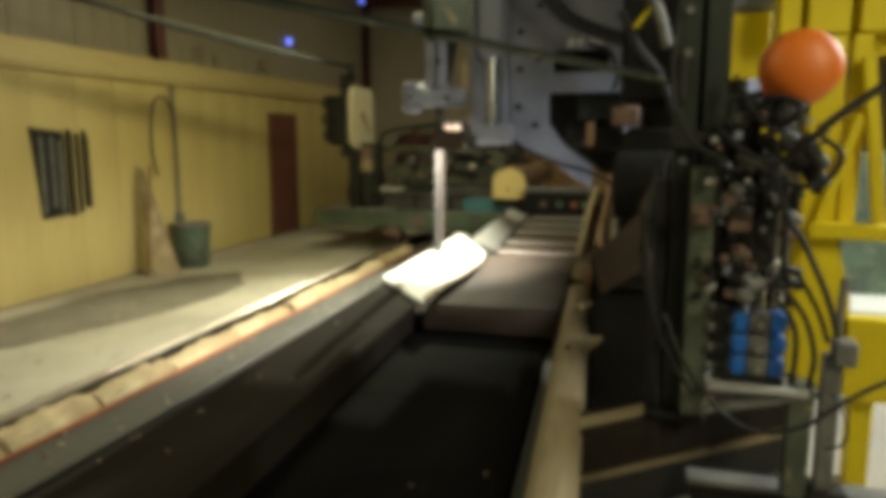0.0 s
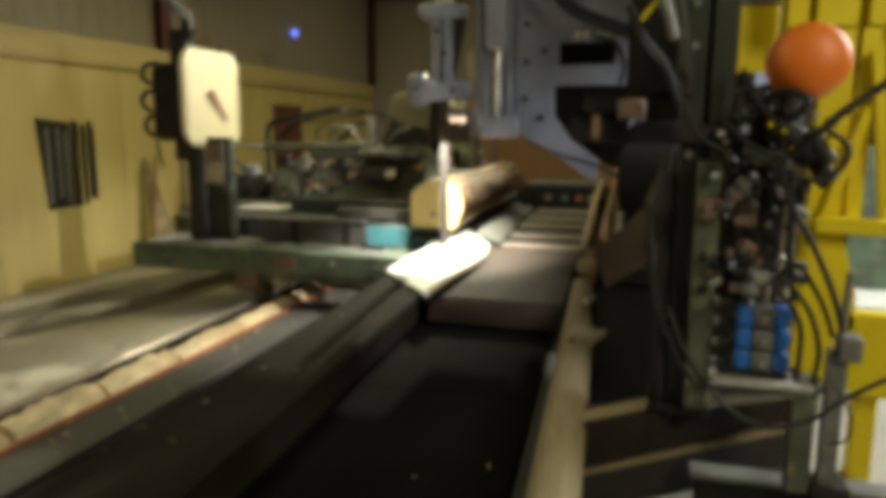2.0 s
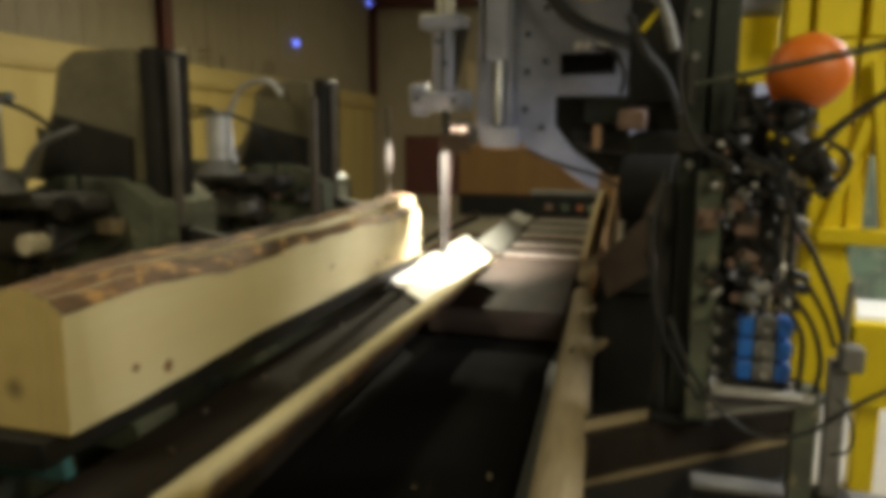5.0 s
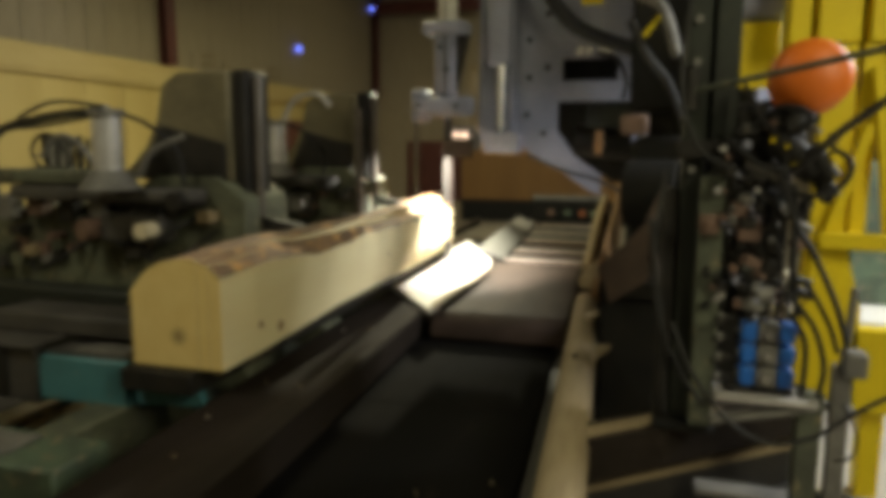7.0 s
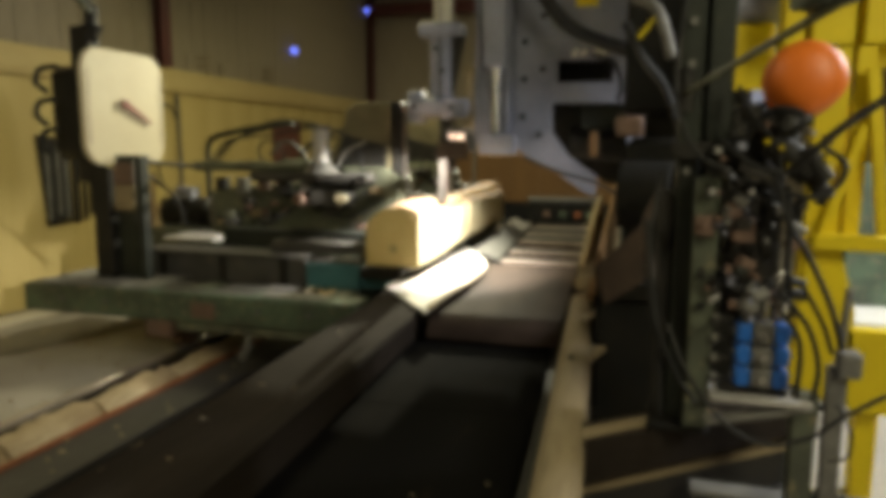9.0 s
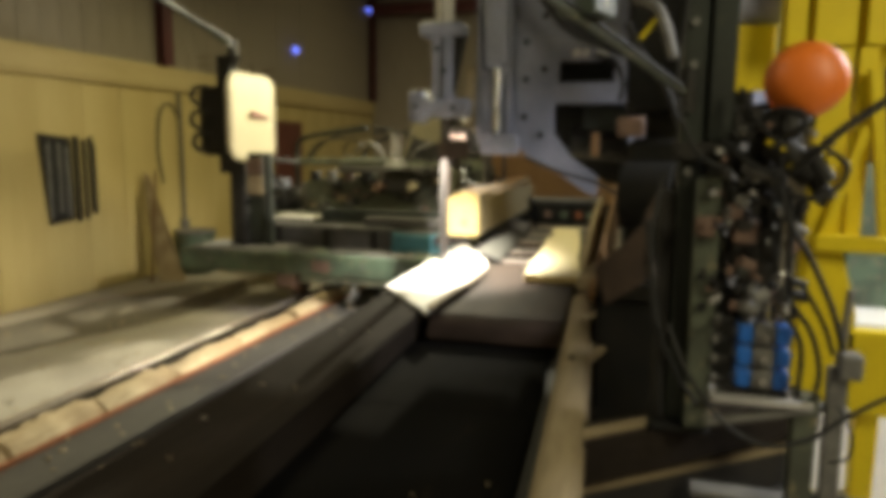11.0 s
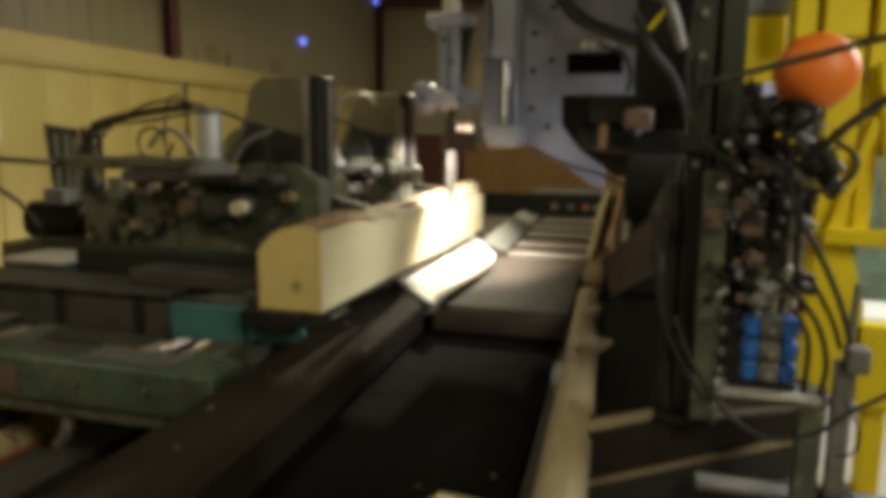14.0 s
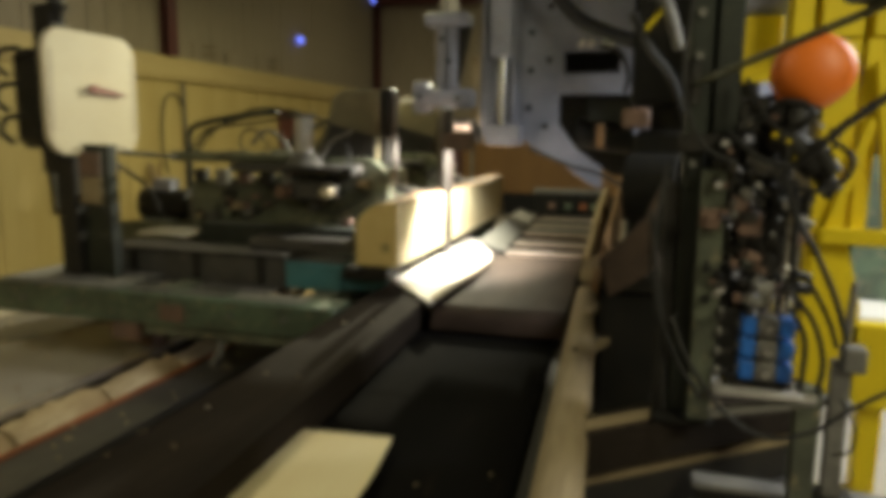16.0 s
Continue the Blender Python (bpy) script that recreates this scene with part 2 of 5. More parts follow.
def thing(name, label, category, at=(0, 0, 0), group="", kind=""):
    ob = new(name)
    ob.location = at
    ob.empty_display_size = 0.1
    return tagged(ob, label, category, group, kind)


def solo(name, bm, material, label, category="", group="", kind="", smooth=True):
    return tagged(part(name, bm, material, None, "", smooth), label, category, group, kind)


def box(bm, x0, x1, y0, y1, z0, z1, bev=0.004, m=None):
    """A box with bevelled edges, turned by m if given."""
    r = bmesh.ops.create_cube(bm, size=1.0, matrix=Matrix.LocRotScale(((x0 + x1) / 2, (y0 + y1) / 2, (z0 + z1) / 2), None, (abs(x1 - x0), abs(y1 - y0), abs(z1 - z0))))
    vs = r["verts"]
    if bev:
        es = list({e for v in vs for e in v.link_edges})
        g = bmesh.ops.bevel(bm, geom=es, offset=bev, segments=1, profile=0.5, affect="EDGES")
        vs = list({v for f in g["faces"] for v in f.verts} | {v for v in vs if v.is_valid})
    if m:
        bmesh.ops.transform(bm, matrix=m, verts=vs)
    return bm


def B(*a, **k):
    return box(bmesh.new(), *a, **k)


def rod(bm, p, q, r, seg=14, r2=None):
    p, q = Vector(p), Vector(q)
    d = q - p
    m = Matrix.Translation((p + q) / 2) @ d.to_track_quat("Z", "Y").to_matrix().to_4x4()
    bmesh.ops.create_cone(bm, cap_ends=True, segments=seg, radius1=r, radius2=r if r2 is None else r2, depth=d.length, matrix=m)
    return bm


def R(*a, **k):
    return rod(bmesh.new(), *a, **k)


def beam(bm, p, q, w, h, bev=0.003):
    """A bar of w x h from p to q, its height kept upright."""
    p, q = Vector(p), Vector(q)
    d = q - p
    y = d.normalized()
    x = y.cross(Vector((0, 0, 1)))
    x = x.normalized() if x.length > 1e-4 else Vector((1, 0, 0))
    z = x.cross(y)
    m = Matrix(((x.x, y.x, z.x, 0), (x.y, y.y, z.y, 0), (x.z, y.z, z.z, 0), (0, 0, 0, 1)))
    return box(bm, -w / 2, w / 2, -d.length / 2, d.length / 2, -h / 2, h / 2, bev, Matrix.Translation((p + q) / 2) @ m)


def hose(bm, pts, r, seg=8, steps=7):
    """A round tube along a smooth curve through pts."""
    P = [Vector(p) for p in pts]
    P = [2 * P[0] - P[1]] + P + [2 * P[-1] - P[-2]]
    line = []
    for i in range(1, len(P) - 2):
        for k in range(steps):
            t = k / steps
            a, b, c, d = P[i - 1:i + 3]
            line.append(0.5 * (2 * b + (c - a) * t + (2 * a - 5 * b + 4 * c - d) * t * t + (3 * b - a - 3 * c + d) * t ** 3))
    line.append(P[-2])
    rings, up = [], Vector((0.13, 0.21, 0.97))
    for i, p in enumerate(line):
        d = (line[min(i + 1, len(line) - 1)] - line[max(i - 1, 0)]).normalized()
        u = d.cross(up)
        u = u.normalized() if u.length > 1e-3 else Vector((1, 0, 0))
        v = d.cross(u)
        up = v if v.dot(up) > 0 else -v
        rings.append([bm.verts.new(p + r * (math.cos(a) * u + math.sin(a) * up)) for a in (2 * math.pi * k / seg for k in range(seg))])
    for a, b in zip(rings, rings[1:]):
        for k in range(seg):
            bm.faces.new((a[k], a[(k + 1) % seg], b[(k + 1) % seg], b[k]))
    bm.faces.new(rings[0][::-1])
    bm.faces.new(rings[-1])
    return bm


def H(*a, **k):
    return hose(bmesh.new(), *a, **k)


def plate(outline, y0, y1, axis="y", bev=0.0):
    """A flat plate cut to an outline of (a, b) corners, from y0 to y1 along an axis."""
    bm = bmesh.new()
    put = {"y": lambda a, b, c: (a, c, b), "x": lambda a, b, c: (c, a, b), "z": lambda a, b, c: (a, b, c)}[axis]
    f = bm.faces.new([bm.verts.new(put(a, b, y0)) for a, b in outline])
    g = bmesh.ops.extrude_face_region(bm, geom=[f])
    d = Vector(put(0, 0, y1 - y0))
    bmesh.ops.translate(bm, vec=d, verts=[v for v in g["geom"] if isinstance(v, bmesh.types.BMVert)])
    if bev:
        bmesh.ops.bevel(bm, geom=list(bm.edges), offset=bev, segments=1, affect="EDGES")
    return bm


def rounded(x0, x1, z0, z1, r, n=6):
    out = []
    for cx, cz, a in ((x1 - r, z1 - r, 0), (x0 + r, z1 - r, 90), (x0 + r, z0 + r, 180), (x1 - r, z0 + r, 270)):
        out += [(cx + r * math.cos(radians(a + 90 * k / n)), cz + r * math.sin(radians(a + 90 * k / n))) for k in range(n + 1)]
    return out


# ------------------------------------------------------------------ the hall
WALL_X, FAR_Y = -6.07, 15.6
solo("floor", B(-6.4, 6.2, -5.2, 15.9, -0.2, 0.0, bev=0), "concrete", "bare grey concrete floor strewn with sawdust", "floor", kind="structure")
solo("ceiling", B(-6.4, 6.2, -5.2, 15.9, 5.8, 6.0, bev=0), "roof", "dark lined roof of the hall", "ceiling", kind="structure")
wall_west = solo("wall_west", B(WALL_X - 0.25, WALL_X - 0.03, -5.2, 15.9, 0, 2.45, bev=0), "ply", "timber-framed wall lined with yellow plywood sheets", "wall", kind="structure")
solo("wall_west_upper", B(WALL_X - 0.25, WALL_X - 0.05, -5.2, 15.9, 2.70, 5.8, bev=0), "upper", "grey-brown clad upper wall above a timber ledge", "wall", kind="structure")
solo("wall_north", B(WALL_X, 6.2, FAR_Y, FAR_Y + 0.2, 0, 5.8, bev=0), "upper", "dim brown boarded end wall", "wall", kind="structure")
solo("wall_east", B(6.0, 6.2, -5.2, FAR_Y, 0, 5.8, bev=0), "upper", "dim brown boarded side wall", "wall", kind="structure")
solo("wall_south", B(WALL_X, 6.0, -5.2, -5.0, 0, 5.8, bev=0), "upper", "dim brown boarded wall", "wall", kind="structure")
solo("trim_ledge", B(WALL_X - 0.25, WALL_X + 0.05, -5.0, FAR_Y, 2.45, 2.70, bev=0.01), "ledge", "planed pine ledge capping the plywood lining", "trim", kind="structure")
solo("trim_rail", B(WALL_X - 0.02, WALL_X + 0.07, -5.0, FAR_Y, 2.40, 2.447, bev=0.006), "ledge", "narrow pine batten under the ledge", "trim", kind="structure")

# plywood sheets, each a hair out of line with the next
sheet = mesh_of("ply_sheet", B(0, 0.026, 0, 0.604, 0.02, 2.44, bev=0.003), "ply")
for k in range(34):
    ob = new("ply_sheet", sheet)
    ob.parent = wall_west
    ob.location = (WALL_X - 0.029 + 0.004 * math.sin(k * 2.3), -4.9 + 0.61 * k, 0)
board = mesh_of("cladding_board", B(0, 0.03, 0, 0.285, 2.705, 5.78, bev=0.004), "upper")
up = bpy.data.objects["wall_west_upper"]
for k in range(60):
    ob = new("cladding_board", board)
    ob.parent = up
    ob.location = (WALL_X - 0.049 + 0.003 * math.sin(k * 1.7), -2.0 + 0.293 * k, 0)

for k, y in enumerate((8.0, 15.35)):
    p = thing("wall_post", "dull red steel wall post above the ledge", "post", (WALL_X + 0.06, y, 2.7), "wall posts")
    part("flange", B(-0.05, -0.03, 0, 0.2, 0, 3.1), "redsteel", p)
    part("web", B(-0.03, 0.05, 0.085, 0.115, 0, 3.1, bev=0), "redsteel", p)
    part("flange", B(0.05, 0.07, 0, 0.2, 0, 3.1), "redsteel", p)
solo("roof_beam", B(WALL_X + 0.02, 6.0, 15.2, 15.4, 4.55, 4.8, bev=0.01), "redsteel", "dark steel beam across the end of the hall", "beam", kind="structure")

lining = thing("wall_lining", "brown stained boards lining the foot of the end wall", "lining", (0, FAR_Y, 0), kind="structure")
for k in range(6):
    part("lining_board", B(-4.0 + 0.62 * k, -3.386 + 0.62 * k, -0.034 - 0.003 * (k % 2), -0.004, 0.50, 1.66, bev=0.004), "farboard", lining)
# black strip stands in for the shadowed floor below the boards
part("foot_shade_strip", B(-4.0, -0.28, -0.045, -0.004, 0.0, 0.497, bev=0.004), "dark", lining)
part("lining_board", B(-5.30, -4.02, -0.04, -0.004, 0.45, 1.78, bev=0.006), "redsteel", lining, "dark red painted board")

c = thing("conduit", "grey electrical conduit running down the plywood wall", "conduit", (WALL_X, 8.4, 0))
part("pipe", H([(0.03, 0, 0.5), (0.03, 0, 1.6), (0.03, -0.02, 2.38)], 0.022), "grime", c)
part("loop", H([(0.03, -0.02, 2.05), (0.05, -0.22, 2.22), (0.05, -0.45, 2.1), (0.04, -0.5, 1.6), (0.04, -0.42, 1.2)], 0.013), "rubber", c)
part("junction_box", B(0, 0.07, -0.06, 0.06, 0.5, 0.68), "grime", c)

d = thing("door_1", "narrow brown-red door in the plywood wall", "door", (WALL_X, 11.05, 0), kind="structure")
part("leaf", B(0.0, 0.035, 0.0, 0.82, 0.02, 2.04), "reddoor", d)
part("door_frame", box(box(B(0, 0.05, -0.07, -0.003, 0, 2.11), 0, 0.05, 0.823, 0.89, 0, 2.11), 0, 0.05, -0.002, 0.822, 2.045, 2.11), "reddoor", d)
part("door_handle", R((0.04, 0.74, 1.0), (0.09, 0.74, 1.0), 0.025), "steel", d)

# cast shadow on the floor beside the track, painted as a dark patch
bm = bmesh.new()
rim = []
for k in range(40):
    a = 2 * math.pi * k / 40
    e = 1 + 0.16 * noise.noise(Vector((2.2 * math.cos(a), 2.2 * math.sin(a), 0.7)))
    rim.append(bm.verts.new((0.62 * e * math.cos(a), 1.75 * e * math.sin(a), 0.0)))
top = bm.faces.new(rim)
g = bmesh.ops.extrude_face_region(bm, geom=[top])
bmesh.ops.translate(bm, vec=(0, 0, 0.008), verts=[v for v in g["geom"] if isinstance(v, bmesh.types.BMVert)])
ob = solo("shadow_patch", bm, "damp", "dark patch painted as a cast shadow on the concrete", "sawdust", kind="structure", smooth=False)
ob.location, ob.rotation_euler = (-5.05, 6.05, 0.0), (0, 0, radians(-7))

# dark board of hanging straps
p = thing("tool_rack", "dark board hung with straps and saw blades on the plywood", "rack", (WALL_X + 0.005, 6.0, 0))
part("backing", plate([(0.02, 1.80), (0.44, 1.76), (0.45, 0.86), (0.12, 0.84)], 0.0, 0.03, "x"), "black", p)
for y, w, a, b in ((0.50, 0.07, 1.78, 0.84), (0.63, 0.045, 1.74, 0.86), (0.73, 0.05, 1.78, 0.92), (0.78, 0.03, 1.70, 0.9)):
    part("strap", B(0, 0.025, y, y + w, b, a), "black", p)
for y, a, b in ((0.10, 1.7, 0.9), (0.24, 1.7, 0.95), (0.35, 1.66, 0.9)):
    part("blade_strip", B(0.03, 0.036, y, y + 0.05, b, a, bev=0), "grime", p)

p = thing("leaning_board", "split pine slab leaning upright against the wall", "board", (-5.60, 7.48, 0))
bm = bmesh.new()
slab = [bm.verts.new(q) for q in ((-0.14, -0.06, 0.0), (0.15, 0.06, 0.0), (-0.04, 0.06, 0.55), (-0.37, 0.13, 1.30), (-0.42, 0.10, 1.34), (-0.30, 0.0, 0.7))]
g = bmesh.ops.extrude_face_region(bm, geom=[bm.faces.new(slab)])
bmesh.ops.translate(bm, vec=(-0.010, 0.028, 0.012), verts=[v for v in g["geom"] if isinstance(v, bmesh.types.BMVert)])
part("slab", bm, "offcut", p, smooth=False)
p = thing("leaning_board", "narrow dark edging leaning against the plywood", "board", (-5.80, 7.36, 0))
part("slab", B(-0.03, 0.03, -0.012, 0.012, 0, 1.38), "brown", p)
p.rotation_euler = (radians(-3), radians(-8), radians(-62))

p = thing("waste_bin", "dark green round bin with a pale rim by the wall", "bin", (-5.70, 8.14, 0))
bm = R((0, 0, 0), (0, 0, 0.54), 0.22, 24, 0.26)
part("body", bm, "green_light", p)
bm = R((0, 0, 0.541), (0, 0, 0.575), 0.27, 24, 0.27)
part("rim", bm, "grime", p)
# blue lamps under the roof
for x, y, z, r in ((WALL_X + 0.08, 11.7, 3.36, 0.06), (WALL_X + 0.08, 15.25, 4.66, 0.075)):
    p = thing("blue_lamp", "small blue-white lamp in a bracket on the wall", "lamp", (x, y, z), "blue lamps")
    bm = bmesh.new()
    bmesh.ops.create_uvsphere(bm, u_segments=16, v_segments=10, radius=r)
    part("bulb", bm, "bluelamp", p)
    part("bracket", R((-0.12, 0, 0.0), (0, 0, 0.0), 0.014), "black", p)

# shelf of odds and ends on the ledge
for y, kind in ((8.75, 0), (9.1, 1), (9.6, 2), (10.4, 0), (10.9, 1)):
    if kind == 0:
        p = thing("paint_tin", "dusty dark tin standing on the ledge", "tin", (WALL_X - 0.05, y, 2.70), "things on the ledge")
        part("body", R((0, 0, 0), (0, 0, 0.24), 0.09, 18), "upper", p)
        part("lid", R((0, 0, 0.241), (0, 0, 0.26), 0.093, 18), "upper", p)
    elif kind == 1:
        p = thing("rope_coil", "coil of dusty tan rope lying on the ledge", "rope", (WALL_X - 0.04, y, 2.70), "things on the ledge")
        part("coil", H([(0.02 + 0.09 * math.cos(a * 0.7) * 0.6, 0.16 * math.sin(a * 0.7), 0.02 + 0.012 * a) for a in range(20)], 0.016), "timber", p)
    else:
        p = thing("cardboard_box", "dusty brown box on the ledge", "box", (WALL_X - 0.05, y, 2.70), "things on the ledge")
        part("carton", B(-0.09, 0.09, -0.15, 0.15, 0, 0.2, bev=0.01), "upper", p)
        part("flap", B(-0.1, 0.0, -0.15, 0.15, 0.203, 0.21, bev=0), "timber", p)

# made-up housings over the fill lights, out of the lens's reach
for x, y, z in ((-2.7, 7.4, 3.87), (2.45, 0.36, 3.5), (3.1, 4.4, 3.42), (-2.2, 12.2, 5.25), (-3.4, 0.2, 4.75)):
    p = thing("fill_housing", "long white housing added over a fill light", "ceiling light", (x, y, z), "bay lights")
    part("housing", B(-0.3, 0.3, -0.75, 0.75, 0.02, 0.1), "white", p)
    for s in (-0.12, 0.12):
        part("hanger", R((s, 0, 0.1), (s, 0, 5.8 - z), 0.008), "grime", p)

# ------------------------------------------------------------------ track
rail_l = thing("track_rail", "polished steel carriage rail on the floor", "rail", (-3.45, 0, 0), "carriage rails")
part("head", B(-0.03, 0.03, -3, 15.0, 0.085, 0.125, bev=0.008), "rail", rail_l)
part("web", B(-0.01, 0.01, -3, 15.0, 0.012, 0.085, bev=0), "black", rail_l)
part("foot", B(-0.06, 0.06, -3, 15.0, 0.0, 0.012, bev=0), "black", rail_l)
rail_r = copy_thing(rail_l, pose(-2.25, 0, 0))

# split log offcuts laid end to end along the rail
rng = random.Random(4)
y = 0.4
while y < 9.4:
    L = rng.uniform(0.45, 1.15)
    bm = bmesh.new()
    n = 12
    rings, tall = [], rng.uniform(0.10, 0.155)
    for i in range(9):
        v = i / 8
        w = 0.135 * (0.86 + 0.14 * math.sin(math.pi * v)) * rng.uniform(0.9, 1.08)
        h = tall * (0.9 + 0.1 * math.sin(math.pi * v)) + rng.uniform(-0.016, 0.016)
        rings.append([bm.verts.new((w * math.cos(math.pi * k / n), v * L, max(0.0, h * math.sin(math.pi * k / n) * (0.9 + 0.2 * rng.random())))) for k in range(n + 1)])
    for a, b in zip(rings, rings[1:]):
        for k in range(n):
            bm.faces.new((a[k], a[k + 1], b[k + 1], b[k]))
        bm.faces.new((a[n], a[0], b[0], b[n]))
    bm.faces.new(rings[0])
    bm.faces.new(rings[-1][::-1])
    ob = solo("split_offcut", bm, "offcut", "half-round pale offcut lying beside the carriage rail", "wood offcut", "offcuts by the rail")
    ob.location, ob.rotation_euler = (-3.215 + rng.uniform(-0.015, 0.015), y, 0), (0, 0, radians(rng.uniform(-1.5, 1.5)))
    y += L + rng.uniform(0.01, 0.06)
solo("track_edge_strip", B(-3.075, -3.045, -2, 12.0, 0.0, 0.085, bev=0.004), "rust", "orange-rusted steel edging along the track pit", "edging", kind="structure")
solo("pit_floor", B(-2.69, -1.78, -2, 12.0, 0.0, 0.03, bev=0.004), "plank_dark", "oily black boards under the carriage", "boards", kind="structure")
solo("track_bed", B(-3.03, -2.70, -2, 12.0, 0.0, 0.07, bev=0.006), "plank_grey", "worn grey steel strip between rail and conveyor", "strip", kind="structure")

# loose flakes of bark and sawdust over floor and track
rng = random.Random(77)
verts, faces = [], []
for k in range(420):
    x, yy = rng.uniform(-5.6, -1.85), rng.uniform(1.5, 9.5)
    z = 0.0305 if x > -2.69 else 0.0715 if -3.02 < x < -2.71 else 0.009
    if -3.5 < x <= -3.02 or -2.34 < x < -2.16 or -2.72 < x < -2.68:
        continue
    a, L, w = rng.uniform(0, 3.14), rng.uniform(0.012, 0.04), rng.uniform(0.004, 0.012)
    u, v = Vector((math.cos(a), math.sin(a), 0)), Vector((-math.sin(a), math.cos(a), 0))
    c, n = Vector((x, yy, z)), len(verts)
    tip = Vector((0, 0, rng.uniform(0.003, 0.012)))
    verts += [c - u * L, c + v * w, c + u * L, c - v * w, c - u * L * 0.7 + tip, c + v * w * 0.6 + tip, c + u * L * 0.7 + tip, c - v * w * 0.6 + tip]
    faces += [(n, n + 1, n + 5, n + 4), (n + 1, n + 2, n + 6, n + 5), (n + 2, n + 3, n + 7, n + 6), (n + 3, n, n + 4, n + 7), (n + 4, n + 5, n + 6, n + 7)]
flakes = bpy.data.meshes.new("bark_litter")
flakes.from_pydata(verts, [], faces)
flakes.materials.append(M["offcut"])
tagged(new("bark_litter", flakes), "loose pale flakes of bark and sawdust strewn over the floor", "wood litter", kind="stuff")

# ------------------------------------------------------------------ conveyor
conv = thing("waste_conveyor", "black rubber belt conveyor running beside the saw carriage", "conveyor", (-0.885, 3.37, 0))
part("belt", B(-0.47, 0.45, -5.0, 1.18, 0.50, 0.52, bev=0.004), "belt", conv)
part("return_belt", B(-0.44, 0.43, -5.0, 1.15, 0.22, 0.23, bev=0), "belt", conv)
part("drum", R((-0.44, 1.15, 0.365), (0.43, 1.15, 0.365), 0.134, 24), "black", conv)
part("frame_rail", B(-0.56, -0.48, -5.0, 1.2, 0.16, 0.50), "black", conv)
part("frame_rail", B(0.46, 0.54, -5.0, 0.9, 0.16, 0.50), "black", conv)
for yy in (-4.6, -2.8, -1.0, 0.7):
    part("leg", B(-0.56, -0.48, yy, yy + 0.08, 0, 0.16), "black", conv)
    part("leg", B(0.46, 0.54, yy, yy + 0.08, 0, 0.16), "black", conv)
for yy in (-2.9, -1.72, -0.4, 0.45):
    part("belt_joint", B(-0.465, 0.445, yy, yy + 0.016, 0.5205, 0.5225, bev=0), "belt", conv)
for k in range(9):
    x = -0.42 + 0.1 * k
    part("belt_groove", B(x, x + 0.005, -4.95, 1.1, 0.5204, 0.5212, bev=0), "belt", conv)
conv.rotation_euler = (0, 0, radians(2.8))
sp = thing("side_plank", "wide oil-blackened plank between conveyor and carriage", "plank", (0, 0, 0))
part("plank", plate([(-1.52, -1.6), (-1.06, -1.6), (-1.20, 1.6), (-1.30, 4.10), (-1.70, 4.66), (-1.60, 1.5)], 0.655, 0.685, "z"), "plank_dark", sp)
part("bearer", plate([(-1.50, -1.6), (-1.44, -1.6), (-1.62, 4.6), (-1.68, 4.6)], 0.0, 0.653, "z"), "black", sp)
for k, yy in enumerate((-0.4, 0.9, 2.2, 3.5)):
    part("nail", R((-1.5 - 0.02 * k, yy, 0.684), (-1.5 - 0.02 * k, yy, 0.690), 0.010, 8), "rail", sp)
part("side_board", plate([(-1.075, -1.6), (-1.06, -1.6), (-1.20, 1.6), (-1.30, 4.10), (-1.315, 4.10), (-1.215, 1.6)], 0.525, 0.653, "z"), "plank_dark", sp)
rng = random.Random(21)
for k in range(6):
    yy = rng.uniform(1.8, 4.0)
    x = rng.uniform(-1.55, -1.2) - 0.03 * (yy - 1.5)
    z = 0.686
    if k % 3 == 0:
        x, z = rng.uniform(-1.15, -0.5) - 0.04 * (yy - 3), 0.522
    L, w, q = rng.uniform(0.010, 0.03), rng.uniform(0.004, 0.008), rng.uniform(0, 3)
    ob = solo("wood_chip", B(-L / 2, L / 2, -w / 2, w / 2, 0, 0.003, bev=0), "timber", "small pale wood chip lying on the blackened plank" if k % 3 else "small pale wood chip lying on the rubber belt", "wood chip", "wood chips")
    ob.location, ob.rotation_euler = (x, yy, z), (0, 0, q)

r = thing("guard_rail", "long weathered timber rail edging the conveyor", "timber rail", (-0.255, 3.0, 0))
part("timber", plate([(0.075, 0.60), (-0.065, 0.60), (-0.078, 0.67), (-0.068, 0.712), (-0.035, 0.737), (0.02, 0.743), (0.06, 0.722), (0.075, 0.68)], -4.2, 1.7), "timber", r)
for yy in (-2.8, -1.3, 0.2):
    part("bolt", R((-0.01, yy, 0.737), (-0.01, yy, 0.748), 0.014, 8), "black", r)
r.rotation_euler = (0, 0, radians(2.9))

a = thing("transfer_apron", "polished brown steel apron plate lit by the saw lamp", "apron plate", (0, 0, 0))
part("deck", plate([(-1.22, 4.16), (-0.42, 4.16), (-0.50, 6.1), (-1.28, 6.1)], 0.655, 0.672, "z"), "apron", a)
part("nose", plate([(4.17, 0.667), (4.10, 0.652), (4.045, 0.612), (4.02, 0.545), (4.04, 0.545), (4.065, 0.60), (4.11, 0.636), (4.17, 0.652)], -1.22, -0.42, "x"), "apron", a)
part("skirt", B(-1.2, -0.45, 4.86, 4.9, 0.0, 0.653), "black", a)
part("skirt", B(-1.2, -0.45, 5.9, 5.95, 0.0, 0.653), "black", a)

